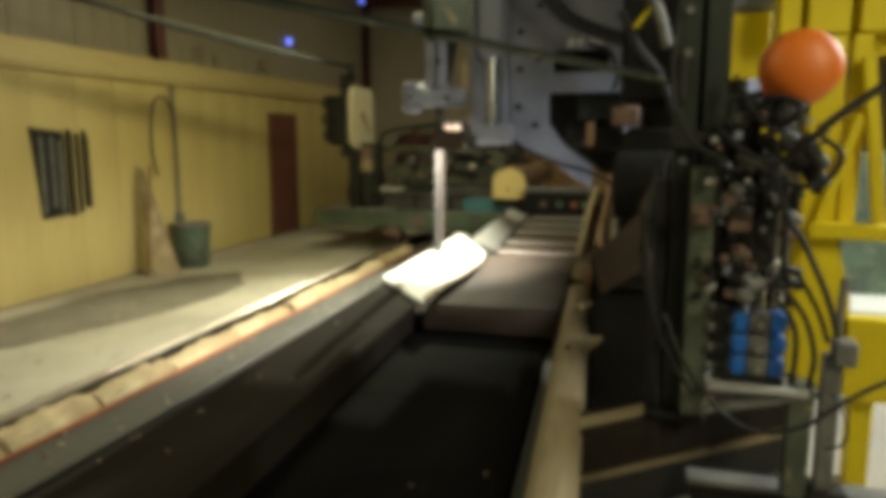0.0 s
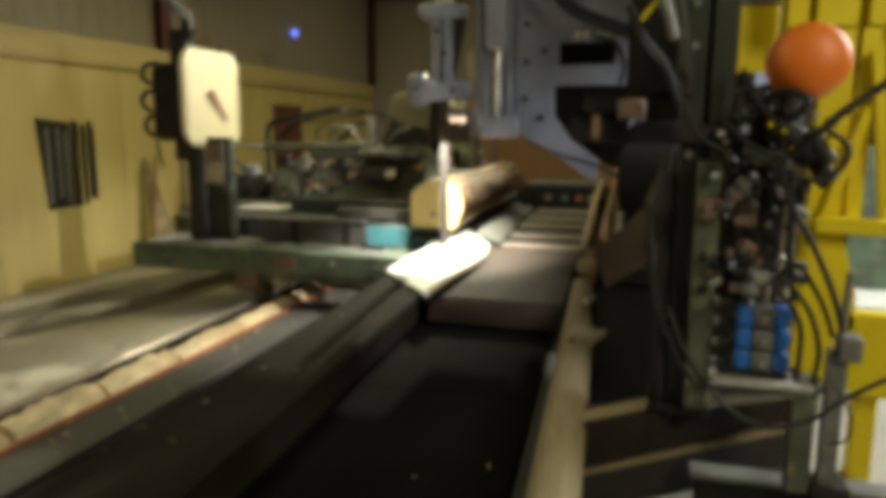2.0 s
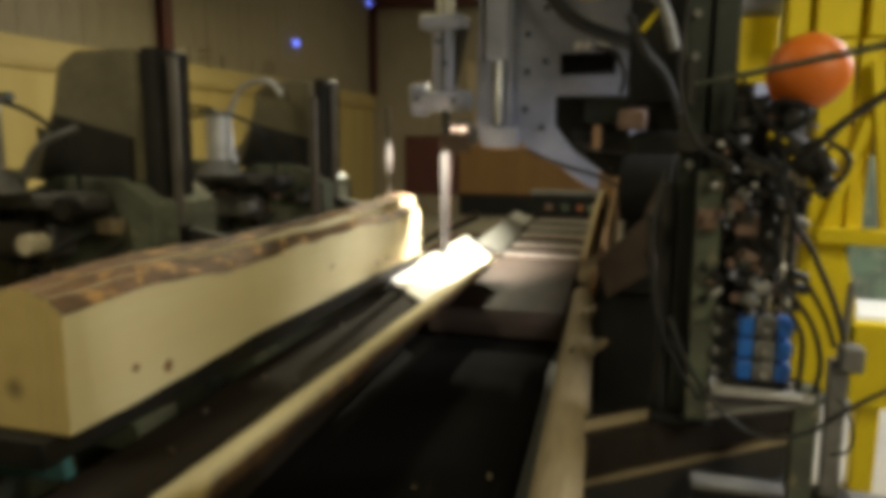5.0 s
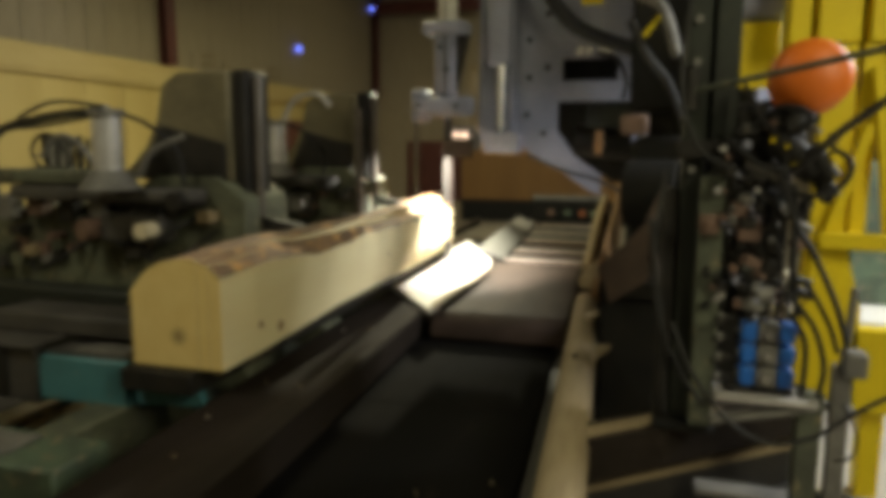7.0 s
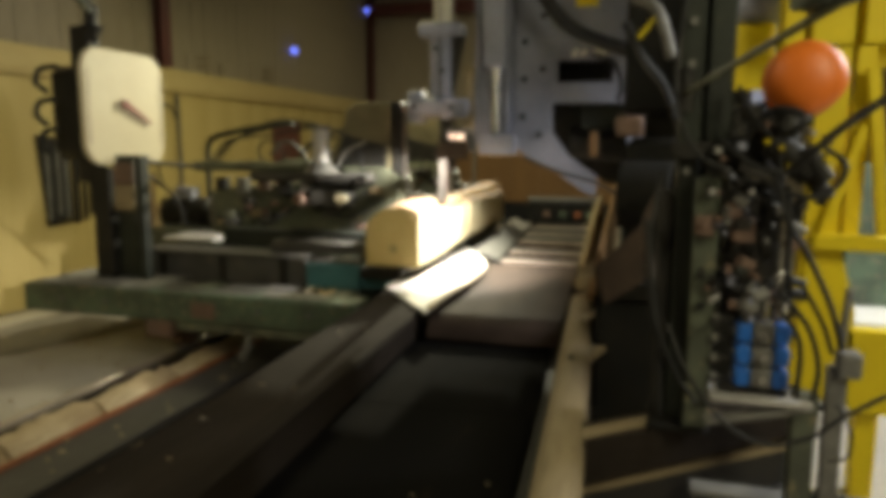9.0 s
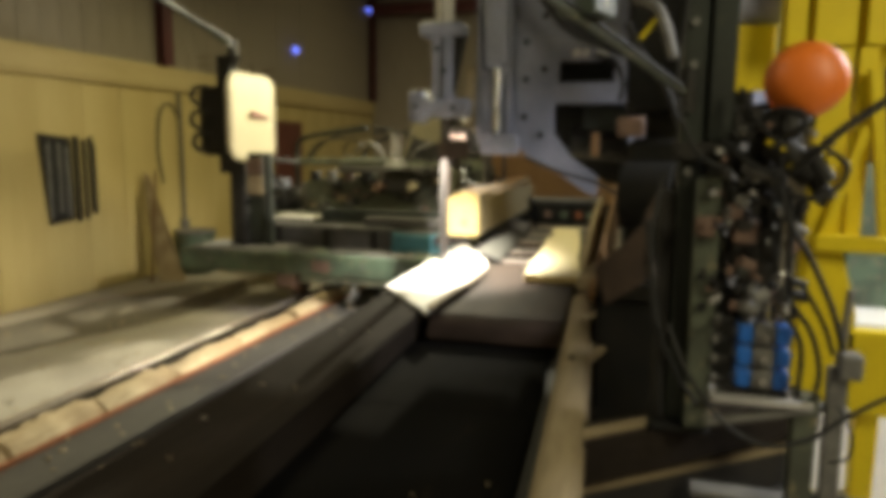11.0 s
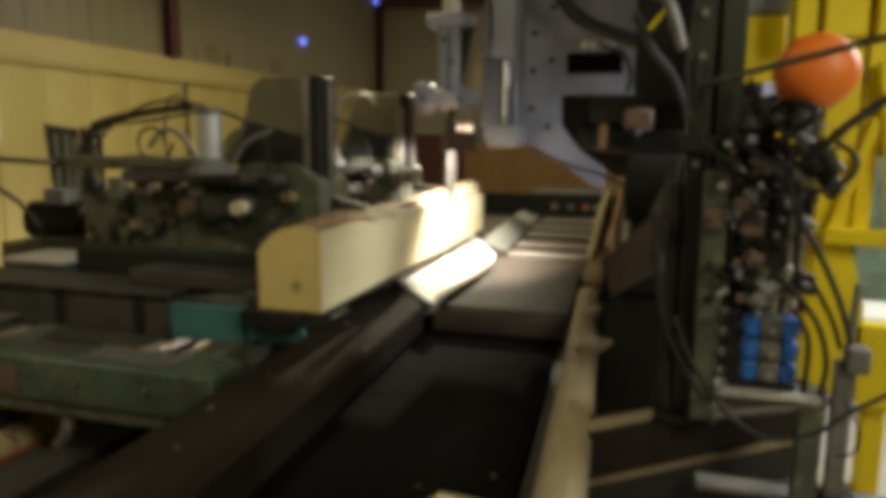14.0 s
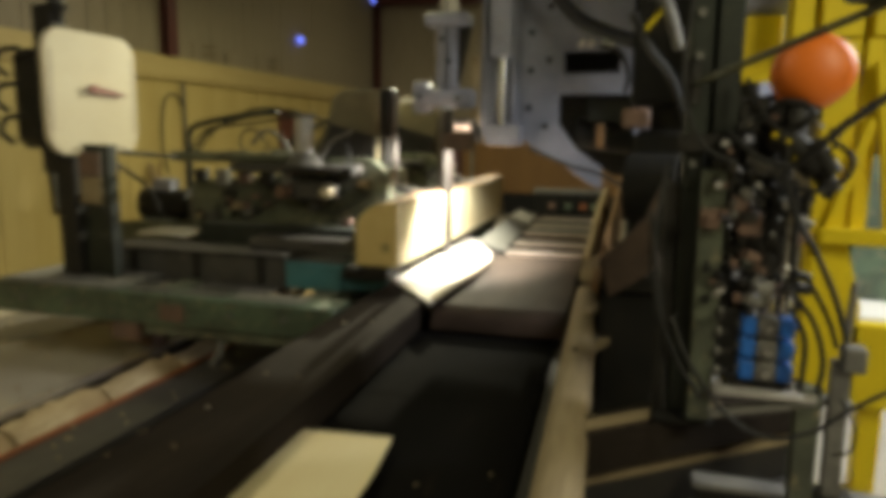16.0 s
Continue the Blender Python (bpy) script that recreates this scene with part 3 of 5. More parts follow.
w = thing("deflector_plate", "pale worn deflector plate under the saw blade", "deflector", (0, 0, 0))
part("plate", plate([(-1.735, 4.70), (-1.22, 4.02), (-1.215, 5.72), (-1.27, 5.98), (-1.745, 7.10)], 0.69, 0.71, "z"), "whiteplate", w)
part("rib", B(-1.72, -1.68, 4.72, 6.8, 0.45, 0.69), "black", w)
part("upright", B(-1.74, -1.66, 4.8, 4.88, 0.0, 0.45), "black", w)
part("upright", B(-1.74, -1.66, 6.6, 6.68, 0.0, 0.45), "black", w)
# pale strip drawn for the edge of lamp light on the apron
l = solo("light_edge_strip", plate([(-1.25, 4.12), (-1.20, 4.04), (-1.165, 4.9), (-1.17, 5.55), (-1.21, 5.2)], 0.712, 0.73, "z"), "timber", "pale strip standing in for the lamp's light edge on the apron", "splinter")

bed = thing("roller_bed", "steel outfeed bed of rollers and worn bars behind the saw", "roller bed", (0, 0, 0))
part("side", B(-1.56, -1.50, 6.45, 10.1, 0.0, 0.60), "black", bed)
part("side", B(-0.52, -0.44, 6.2, 10.1, 0.0, 0.62), "black", bed)
part("pan", B(-1.49, -0.53, 6.25, 10.0, 0.40, 0.42, bev=0), "belt", bed)
for yy, m in ((6.30, "apron"), (6.95, "apron"), (7.75, "apron"), (8.6, "fascia"), (9.3, "deepgreen")):
    s = part("cross_plate", B(-1.49, -0.53, yy, yy + 0.36, 0.555, 0.605, bev=0.012), m, bed)
    part("wear_strip", B(-1.48, -0.54, yy + 0.30, yy + 0.35, 0.606, 0.622, bev=0.004), "pinkbar", s, "bright worn steel edge")
for yy in (6.80, 7.5, 8.35, 9.12):
    r = part("roller", R((-1.48, yy, 0.555), (-0.54, yy, 0.555), 0.062, 18), "plank_grey", bed, "worn steel roller")
    part("roller_shaft", R((-1.495, yy, 0.555), (-0.525, yy, 0.555), 0.02, 10), "black", r)
end = thing("end_stop", "black end stop across the outfeed with a grey top rail", "end stop", (-1.05, 10.2, 0))
part("beam", B(-0.50, 0.48, 0.0, 0.12, 0.62, 0.92, bev=0.012), "soot", end)
part("top_rail", B(-0.52, 0.50, -0.02, 0.14, 0.925, 0.985, bev=0.01), "grime", end, "dusty grey top rail")
for x in (-0.46, 0.38):
    part("post", B(x, x + 0.08, 0.02, 0.10, 0.0, 0.62), "black", end)
for x, m in ((-0.28, "rust_box"), (-0.05, "green_light"), (0.16, "rust"), (0.30, "green_light")):
    part("fitting", B(x, x + 0.09, -0.05, -0.003, 0.70, 0.79, bev=0.01), m, end)
p = thing("kicker_plate", "tilted grey steel kicker plate beside the outfeed", "plate", (-1.40, 6.52, 0.655))
part("leaf", B(-0.13, 0.13, 0.0, 2.3, 0.0, 0.035, bev=0.008), "plank_grey", p)
part("end_tab", B(-0.12, 0.12, 2.31, 3.1, -0.01, 0.04, bev=0.008), "palesteel", p, "bright worn end of the plate")
part("hinge", R((0.13, 0.0, 0.0), (0.13, 3.0, 0.0), 0.028), "black", p)
part("bracket", B(-0.10, 0.12, 0.3, 0.4, -0.10, -0.003), "black", p)
part("bracket", B(-0.10, 0.12, 2.5, 2.6, -0.10, -0.003), "black", p)
p.rotation_euler = (0, radians(22), radians(3))
p = thing("side_board", "slanted worn timber board guarding the outfeed", "board", (0, 0, 0))
part("plank", plate([(5.7, 0.60), (8.2, 0.64), (8.6, 1.10), (8.2, 1.16), (7.0, 1.04), (5.7, 0.76)], -0.46, -0.41, "x"), "timber", p)
# hole drawn as a black disc, its shade in the colour
part("knob", R((-0.47, 7.0, 0.80), (-0.462, 7.0, 0.80), 0.085, 18), "dark", p, "dark round hole in the board")
part("brace", B(-0.40, -0.34, 7.4, 7.46, 0.0, 1.0), "black", p)
p = thing("wood_block", "chewed pale timber block at the end of the rail", "block", (-0.345, 4.74, 0.745))
bm = box(bmesh.new(), -0.06, 0.06, 0.0, 0.62, 0.0, 0.14, bev=0.02)
bmesh.ops.subdivide_edges(bm, edges=bm.edges, cuts=2, use_grid_fill=True)
for v in bm.verts:
    v.co += 0.022 * noise.noise_vector(v.co * 9.0)
    v.co.z *= 0.72 + 0.5 * v.co.y
    v.co.z = max(0.0, v.co.z)
part("block", bm, "timber", p)
p.rotation_euler = (0, 0, radians(-9))
p = thing("side_board", "bent rusty steel cheek plate beside the apron", "plate", (0, 0, 0))
part("cheek", plate([(4.55, 0.55), (8.6, 0.55), (8.6, 1.30), (6.8, 1.05), (4.7, 0.83), (4.55, 0.78)], -0.30, -0.26, "x"), "brown", p)
part("brace", B(-0.26, -0.18, 4.6, 4.66, 0.0, 0.75), "black", p)

# ------------------------------------------------------------------ saw machine
saw = thing("band_saw", "tall blue-grey band saw headrig standing over the cut", "band saw", (0, 0, 0))


def holed_plate():
    """The saw's front plate, cut round its two openings."""
    bm = bmesh.new()
    for o in (
        [(-1.05, 2.40), (-1.05, 4.4), (0.9, 4.4), (0.9, 2.40)],
        [(-1.05, 1.73), (-0.95, 1.64), (-0.73, 1.53), (-0.73, 2.40), (-1.05, 2.40)],
        [(-0.73, 2.06), (-0.12, 2.06), (-0.12, 2.22), (-0.73, 2.22)],
        [(-0.73, 2.22), (-0.70, 2.22), (-0.70, 2.40), (-0.73, 2.40)],
        [(-0.25, 2.22), (0.9, 2.22), (0.9, 2.40), (-0.25, 2.40)],
        [(-0.12, 1.45), (0.9, 1.45), (0.9, 2.22), (-0.12, 2.22)],
        [(-0.73, 1.53), (-0.45, 1.33), (-0.36, 1.30), (-0.36, 1.46), (-0.58, 1.62), (-0.73, 1.82)],
    ):
        b = plate(o, 5.95, 6.03)
        me = bpy.data.meshes.new("tmp")
        b.to_mesh(me)
        b.free()
        bm.from_mesh(me)
        bpy.data.meshes.remove(me)
    return bm


part("frame_plate", holed_plate(), "sawgrey", saw)
# black back sheet carries the shade inside the frame openings
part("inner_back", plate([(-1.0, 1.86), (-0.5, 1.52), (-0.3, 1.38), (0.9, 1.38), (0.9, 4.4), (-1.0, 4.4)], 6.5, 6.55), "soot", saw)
part("side_web", B(-1.05, -0.98, 6.04, 6.5, 1.75, 4.4, bev=0.01), "sawgrey", saw)
part("column", B(-1.36, -1.06, 5.90, 6.2, 1.72, 4.4, bev=0.01), "sawgrey", saw)
for x in (-1.34, -1.09):
    part("slideway", B(x - 0.02, x + 0.02, 5.86, 5.895, 1.80, 4.3, bev=0.004), "sawgrey", saw)
part("slide_rod", R((-1.175, 5.82, 1.75), (-1.175, 5.82, 3.2), 0.038), "steel", saw, "bright chromed slide rod")
part("column_foot", B(-1.30, -1.0, 5.76, 5.9, 1.64, 1.80, bev=0.012), "sawgrey", saw)
part("rod_clamp", B(-1.27, -1.09, 5.76, 5.855, 2.34, 2.9, bev=0.012), "sawgrey", saw)
part("guide_block", B(-1.45, -1.37, 5.84, 5.98, 1.85, 2.36, bev=0.012), "timber", saw, "tan hardwood guide block")
arm = part("guide_arm", B(-1.74, -1.56, 5.82, 5.98, 2.1, 2.62, bev=0.02), "sawgrey", saw)
part("arm_head", B(-1.92, -1.39, 5.78, 6.0, 1.94, 2.10, bev=0.03), "sawgrey", arm)
part("arm_jaw", B(-1.94, -1.80, 5.80, 5.98, 1.90, 2.16, bev=0.02), "sawgrey", arm)
part("arm_cap", B(-1.84, -1.46, 5.78, 6.0, 2.60, 2.71, bev=0.02), "sawgrey", arm)
# black sheet stands in for the dark gap beside the arm
part("arm_gap_shade", plate([(-1.56, 2.14), (-1.46, 2.6), (-1.56, 2.6)], 5.86, 5.94), "black", arm)
for x, z in ((-1.68, 2.5), (-1.62, 2.32), (-1.86, 2.03), (-1.54, 2.02)):
    part("bolt", R((x, 5.775, z), (x, 5.80, z), 0.02, 8), "black", arm)
part("cylinder", R((-1.64, 5.88, 2.71), (-1.64, 5.88, 4.2), 0.075, 20), "white", saw, "pale lift cylinder")
lh = part("lamp_head", B(-1.56, -1.37, 5.66, 5.82, 1.80, 1.86, bev=0.02), "grime", saw, "work lamp head")
# plates and bar added to keep lamp light off log, knees and apron
part("front_light_block", B(-1.56, -1.31, 5.43, 5.436, 1.60, 1.742, bev=0), "brown_steel", lh, "small steel plate added to block lamp light")
part("side_light_block", B(-1.566, -1.56, 5.44, 5.72, 1.615, 1.672, bev=0), "brown_steel", lh)
part("hood_stay", R((-1.46, 5.434, 1.74), (-1.46, 5.68, 1.80), 0.006, 8), "black", lh)
part("apron_light_block", plate([(-1.345, 1.66), (-1.335, 1.66), (-1.335, 1.80), (-1.345, 1.80)], 5.44, 5.80), "grime", lh)
part("lens", B(-1.53, -1.38, 5.64, 5.80, 1.765, 1.798, bev=0.014), "lens", lh, "glowing warm lamp lens")
part("blade", B(-1.646, -1.638, 5.80, 6.02, 0.2, 4.0, bev=0), "blade", saw, "tall narrow steel saw blade")
for k in range(26):
    z = 0.75 + 0.045 * k
    part("tooth", plate([(5.78, z), (5.80, z - 0.008), (5.80, z + 0.02)], -1.6455, -1.6385, "x"), "blade", saw)
part("blade_guard", plate([(-1.69, 0.715), (-1.655, 0.715), (-1.655, 1.93), (-1.69, 1.93)], 6.05, 6.10), "rust_box", saw, "worn brown blade guard")
part("yellow_label", B(-0.52, -0.36, 5.55, 5.60, 2.74, 2.84, bev=0.004), "yellow", saw)
for x, z in ((-0.81, 2.33), (-0.83, 1.80), (-0.81, 2.75), (-0.96, 2.55), (-0.97, 1.95), (-0.96, 2.25)):
    part("bolt", R((x, 5.93, z), (x, 5.96, z), 0.026, 10), "black", saw)
for x in (-0.56, -0.49, -0.39, -0.33):
    part("nipple", R((x, 5.90, 2.43), (x + 0.02, 5.94, 2.47), 0.022, 10), "white", saw)
part("tag", B(-0.41, -0.35, 5.90, 5.93, 1.63, 1.82), "brown", saw)
part("inner_arm", B(-0.5, -0.14, 6.1, 6.3, 1.85, 2.05, bev=0.02), "deepgreen", saw)
part("inner_drum", R((-0.6, 6.3, 1.75), (-0.1, 6.3, 1.70), 0.13, 20), "black", saw)
part("base", B(-0.3, 0.9, 6.06, 7.0, 0.0, 0.5, bev=0.02), "deepgreen", saw)
part("pedestal", B(-0.15, 0.8, 6.06, 6.9, 0.5, 1.25, bev=0.02), "deepgreen", saw)
part("feed_hose", H([(-0.85, 5.56, 2.95), (-0.6, 5.56, 2.62), (-0.34, 5.56, 2.48), (-0.09, 5.5, 2.38), (0.1, 5.3, 2.2)], 0.055, 10), "rubber", saw)
part("feed_hose", H([(-0.40, 5.85, 2.42), (-0.25, 5.8, 2.36), (-0.18, 5.8, 2.2), (-0.2, 5.8, 2.06)], 0.02), "rubber", saw)
part("feed_hose", H([(-0.95, 5.9, 1.62), (-0.65, 5.85, 1.5), (-0.35, 5.8, 1.42), (-0.1, 5.6, 1.3)], 0.014), "rubber", saw)

h = thing("yellow_hood", "yellow sheet-steel hood behind the saw", "hood", (0, 0, 0))
part("shell", plate([(-0.22, 3.2), (0.02, 3.05), (0.30, 2.75), (0.9, 2.6), (0.9, 3.4), (-0.22, 3.4)], 5.2, 5.5, bev=0.01), "yellow", h)
part("stay", R((0.6, 5.4, 3.35), (0.6, 5.97, 3.35), 0.03), "black", h)

# dark gearing between the saw and the column
mm = thing("feed_works", "black oily feed-works gearing on the saw frame", "gearbox", (0, 0, 0))
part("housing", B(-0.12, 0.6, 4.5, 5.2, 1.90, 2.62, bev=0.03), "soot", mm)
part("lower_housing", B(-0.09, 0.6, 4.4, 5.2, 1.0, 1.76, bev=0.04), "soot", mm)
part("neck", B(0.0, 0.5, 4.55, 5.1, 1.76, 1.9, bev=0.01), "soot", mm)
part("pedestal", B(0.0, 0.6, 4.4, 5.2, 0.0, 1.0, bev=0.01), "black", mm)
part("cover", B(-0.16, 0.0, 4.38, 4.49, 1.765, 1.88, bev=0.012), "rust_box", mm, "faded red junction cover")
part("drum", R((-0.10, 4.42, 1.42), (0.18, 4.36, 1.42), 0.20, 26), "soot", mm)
for k in range(5):
    part("fin", R((0.2 + 0.03 * k, 4.42, 1.42), (0.21 + 0.03 * k, 4.42, 1.42), 0.19, 22), "deepgreen", mm)
part("pipe", H([(0.11, 4.0, 1.486), (0.032, 4.0, 1.269), (0.073, 4.0, 1.022), (0.055, 4.0, 0.766)], 0.022), "brown_steel", mm)
part("pipe", H([(-0.12, 4.3, 2.4), (-0.02, 4.25, 2.2), (0.10, 4.3, 2.05), (0.2, 4.3, 1.8)], 0.025), "rubber", mm)
part("pipe", H([(-0.08, 4.35, 2.55), (0.05, 4.25, 2.45), (0.14, 4.3, 2.2)], 0.03), "grime", mm)
part("handle", R((-0.05, 4.34, 2.32), (0.05, 4.30, 2.44), 0.012), "yellow", mm)

# added black sheets stand in for the shaded cavity below the gearing
pn = thing("cavity_sheets", "black sheets standing in for the shaded cavity below the gearing", "guard", (0, 0, 0))
part("chute_side", plate([(-0.204, 1.109), (0.01, 1.328), (0.035, 1.052), (-0.148, 0.927)], 3.535, 3.555), "brown_steel", pn, "brown worn slanted side plate")
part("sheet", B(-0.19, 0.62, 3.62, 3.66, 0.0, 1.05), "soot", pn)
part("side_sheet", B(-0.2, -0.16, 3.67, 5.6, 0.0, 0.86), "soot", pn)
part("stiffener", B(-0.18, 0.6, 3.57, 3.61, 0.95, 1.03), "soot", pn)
for z, x0 in ((0.80, -0.26), (0.66, -0.24)):
    bm = bmesh.new()
    beam(bm, (x0, 3.7 - (0.8 - z) * 2, z), (0.02, 4.1, z + 0.06), 0.05, 0.03)
    part("slat", bm, "timber", pn)

# ------------------------------------------------------------------ column and hydraulics
col = thing("green_column", "oily dark green steel column carrying hydraulics", "column", (0, 0, 0))
part("channel", B(0.119, 0.190, 2.6, 2.75, 0.72, 3.4, bev=0.006), "deepgreen", col)
part("web", B(0.192, 0.22, 2.68, 2.72, 0.72, 3.4, bev=0), "black", col)
part("channel", B(0.205, 0.290, 2.62, 2.75, 1.72, 3.4, bev=0.006), "deepgreen", col)
part("lower_leg", B(0.180, 0.258, 2.54, 2.595, 0.72, 1.60, bev=0.005), "green", col)
part("back_leg", B(0.066, 0.115, 2.62, 2.72, 0.72, 1.55, bev=0.005), "black", col)
part("base_plate", B(0.06, 0.27, 2.53, 2.78, 0.702, 0.718), "soot", col)
for z in (1.62, 1.98, 2.12):
    part("bolt", R((0.15, 2.585, z), (0.15, 2.60, z), 0.014, 8), "grime", col)
part("clamp", B(0.10, 0.30, 2.56, 2.598, 1.66, 1.72), "black", col)

fr = thing("timber_bearer", "dark stained timber bearer carrying the green column", "bearer", (0, 0, 0))
for name, a, b, w, hh, m in (("beam", (-0.20, 2.40, 0.62), (0.70, 3.18, 0.62), 0.16, 0.155, "plank_dark"), ("top_board", (-0.20, 2.39, 0.701), (0.30, 2.82, 0.701), 0.07, 0.012, "timber"),
                             ("ledger", (-0.20, 2.42, 0.49), (0.66, 3.10, 0.49), 0.06, 0.03, "timber"), ("lower_beam", (-0.2, 2.45, 0.39), (0.7, 3.2, 0.39), 0.10, 0.16, "black")):
    bm = bmesh.new()
    beam(bm, a, b, w, hh)
    part(name, bm, m, fr)
for x, yy in ((-0.12, 2.44), (0.55, 3.02)):
    part("leg", B(x, x + 0.09, yy, yy + 0.09, 0, 0.32), "black", fr)

sf = thing("steel_sill", "pale dusty steel sill under the hydraulics", "sill", (0, 0, 0))
part("sill", B(0.22, 1.0, 2.56, 2.66, 0.455, 0.476), "grime", sf)
part("skirt", B(0.24, 1.0, 2.57, 2.64, 0.0, 0.453), "soot", sf)

hat = thing("orange_dome", "shiny orange plastic dome fixed on a bracket", "dome", (0.507, 2.62, 1.922))
bm = bmesh.new()
bmesh.ops.create_uvsphere(bm, u_segments=36, v_segments=22, radius=0.128)
for v in bm.verts:
    v.co.y *= 0.62
    if v.co.z < 0:
        v.co.x *= 1 - 0.30 * (v.co.z / 0.128) ** 2
part("dome", bm, "orange", hat)
part("rim", R((0, 0.06, 0), (0, 0.085, 0), 0.125, 30, 0.118), "orange", hat)
part("bracket", H([(0, 0.08, 0), (-0.06, 0.10, -0.06), (-0.13, 0.08, -0.08), (-0.217, 0.06, -0.09)], 0.014), "black", hat)

v = thing("valve_block", "hydraulic valve stack with blue coils on a dusty manifold", "valve", (0.335, 2.5, 0.895))
part("manifold", B(-0.04, 0.17, 0.0, 0.10, -0.02, 0.003), "black", v)
part("shelf_bar", B(-0.08, 0.24, -0.04, 0.10, -0.045, -0.022, bev=0.004), "palesteel", v, "dusty pale shelf bar")
bm = bmesh.new()
beam(bm, (-0.09, -0.03, -0.115), (0.24, 0.02, -0.055), 0.05, 0.022)
part("shelf_brace", bm, "grime", v)
for k in range(3):
    z = 0.008 + 0.076 * k
    bo = part("body", B(0.047, 0.112, -0.015, 0.07, z, z + 0.064), "grime", v)
    part("plug", R((0.08, -0.017, z + 0.03), (0.08, -0.03, z + 0.03), 0.014, 10), "steel", bo)
    for x0, x1 in ((-0.002, 0.044), (0.115, 0.162)):
        co = part("coil", B(x0, x1, -0.012, 0.06, z + 0.001, z + 0.066, bev=0.006), "blue", v, "blue solenoid coil")
        part("nut", R((x0 - 0.012 if x0 < 0.05 else x1 + 0.012, 0.025, z + 0.032), (x0 if x0 < 0.05 else x1, 0.025, z + 0.032), 0.012, 8), "grime", co)
for x in (0.03, 0.08, 0.13):
    part("fitting", R((x, 0.03, 0.235), (x, 0.03, 0.30), 0.016, 8), "steel", v)
    part("elbow", H([(x, 0.03, 0.29), (x, 0.03, 0.33), (x + 0.02, 0.05, 0.36)], 0.014), "grime", v)
for k in range(4):
    z = 0.02 + 0.07 * k
    part("side_port", R((-0.06, 0.03, z), (-0.012, 0.03, z), 0.010 + 0.004 * (k % 2), 10), "black", v)
    part("side_nut", R((-0.075, 0.03, z), (-0.06, 0.03, z), 0.016, 6), "grime", v)

# clutter of hydraulic fittings on the column
cl = thing("hydraulic_manifold", "cluster of dusty hydraulic fittings and gauges", "hydraulics", (0, 0, 0))
part("mount", B(0.292, 0.47, 2.62, 2.66, 1.10, 1.82, bev=0.006), "black", cl)
part("cylinder", R((0.315, 2.5, 1.645), (0.416, 2.5, 1.60), 0.02, 14), "grime", cl)
bm = bmesh.new()
bmesh.ops.create_uvsphere(bm, u_segments=14, v_segments=9, radius=0.026)
bmesh.ops.translate(bm, vec=(0.319, 2.5, 1.53), verts=bm.verts)
part("gauge", bm, "grime", cl, "pale round gauge")
part("relay", B(0.30, 0.372, 2.5, 2.6, 1.39, 1.47), "rust_box", cl)
part("relay", B(0.180, 0.240, 2.49, 2.538, 1.41, 1.475), "rust_box", cl)
rng = random.Random(11)
for k in range(34):
    x, z = rng.uniform(0.27, 0.50), rng.uniform(1.14, 1.80)
    yy = 2.52 + rng.uniform(-0.03, 0.08)
    s = rng.uniform(0.010, 0.026)
    m = rng.choice(("grime", "black", "black", "grime", "black", "steel", "rust_box", "deepgreen"))
    if k % 3:
        a = rng.uniform(-0.6, 0.6)
        part("fitting", R((x, yy, z), (x + 0.05 * math.cos(a), yy + 0.02, z + 0.05 * math.sin(a)), s, 9), m, cl)
    else:
        part("block", B(x, x + 0.05, yy, yy + 0.06, z, z + rng.uniform(0.03, 0.06)), m, cl)
for k in range(90):
    x, z = rng.uniform(0.20, 0.56), rng.uniform(1.12, 1.76)
    if x > 0.46 and z < 1.45:
        continue
    yy, w = 2.47 + rng.uniform(-0.02, 0.05), rng.uniform(0.005, 0.014)
    m = rng.choice(("black", "rubber", "grime", "black", "fascia", "palesteel", "rust_box", "sawgrey", "black"))
    if k % 2:
        part("fitting", R((x, yy, z), (x + rng.uniform(-0.03, 0.03), yy + 0.05, z + rng.uniform(-0.03, 0.03)), w, 8), m, cl)
    else:
        part("fitting", B(x - w, x + w, yy, yy + 0.05, z - w, z + w * rng.uniform(0.6, 1.6), bev=0.002), m, cl)
for x, z in ((0.42, 1.70), (0.47, 1.655), (0.445, 1.645), (0.55, 1.67), (0.38, 1.72)):
    part("knob", R((x, 2.44, z), (x, 2.48, z), 0.0065, 12), "yellow", cl)

bk = thing("swivel_head", "black swivel joint with pipe stubs beside the dome", "swivel", (0, 0, 0))
part("body", R((0.40, 2.5, 1.72), (0.52, 2.5, 1.62), 0.05, 16), "black", bk)
part("flange", R((0.49, 2.47, 1.70), (0.56, 2.47, 1.60), 0.03, 14), "black", bk)
part("stub", R((0.45, 2.5, 1.70), (0.45, 2.55, 1.82), 0.035, 14), "black", bk)
part("stub", R((0.52, 2.5, 1.62), (0.57, 2.5, 1.54), 0.03, 14), "black", bk)
part("bracket", B(0.29, 0.46, 2.56, 2.6, 1.66, 1.74), "black", bk)

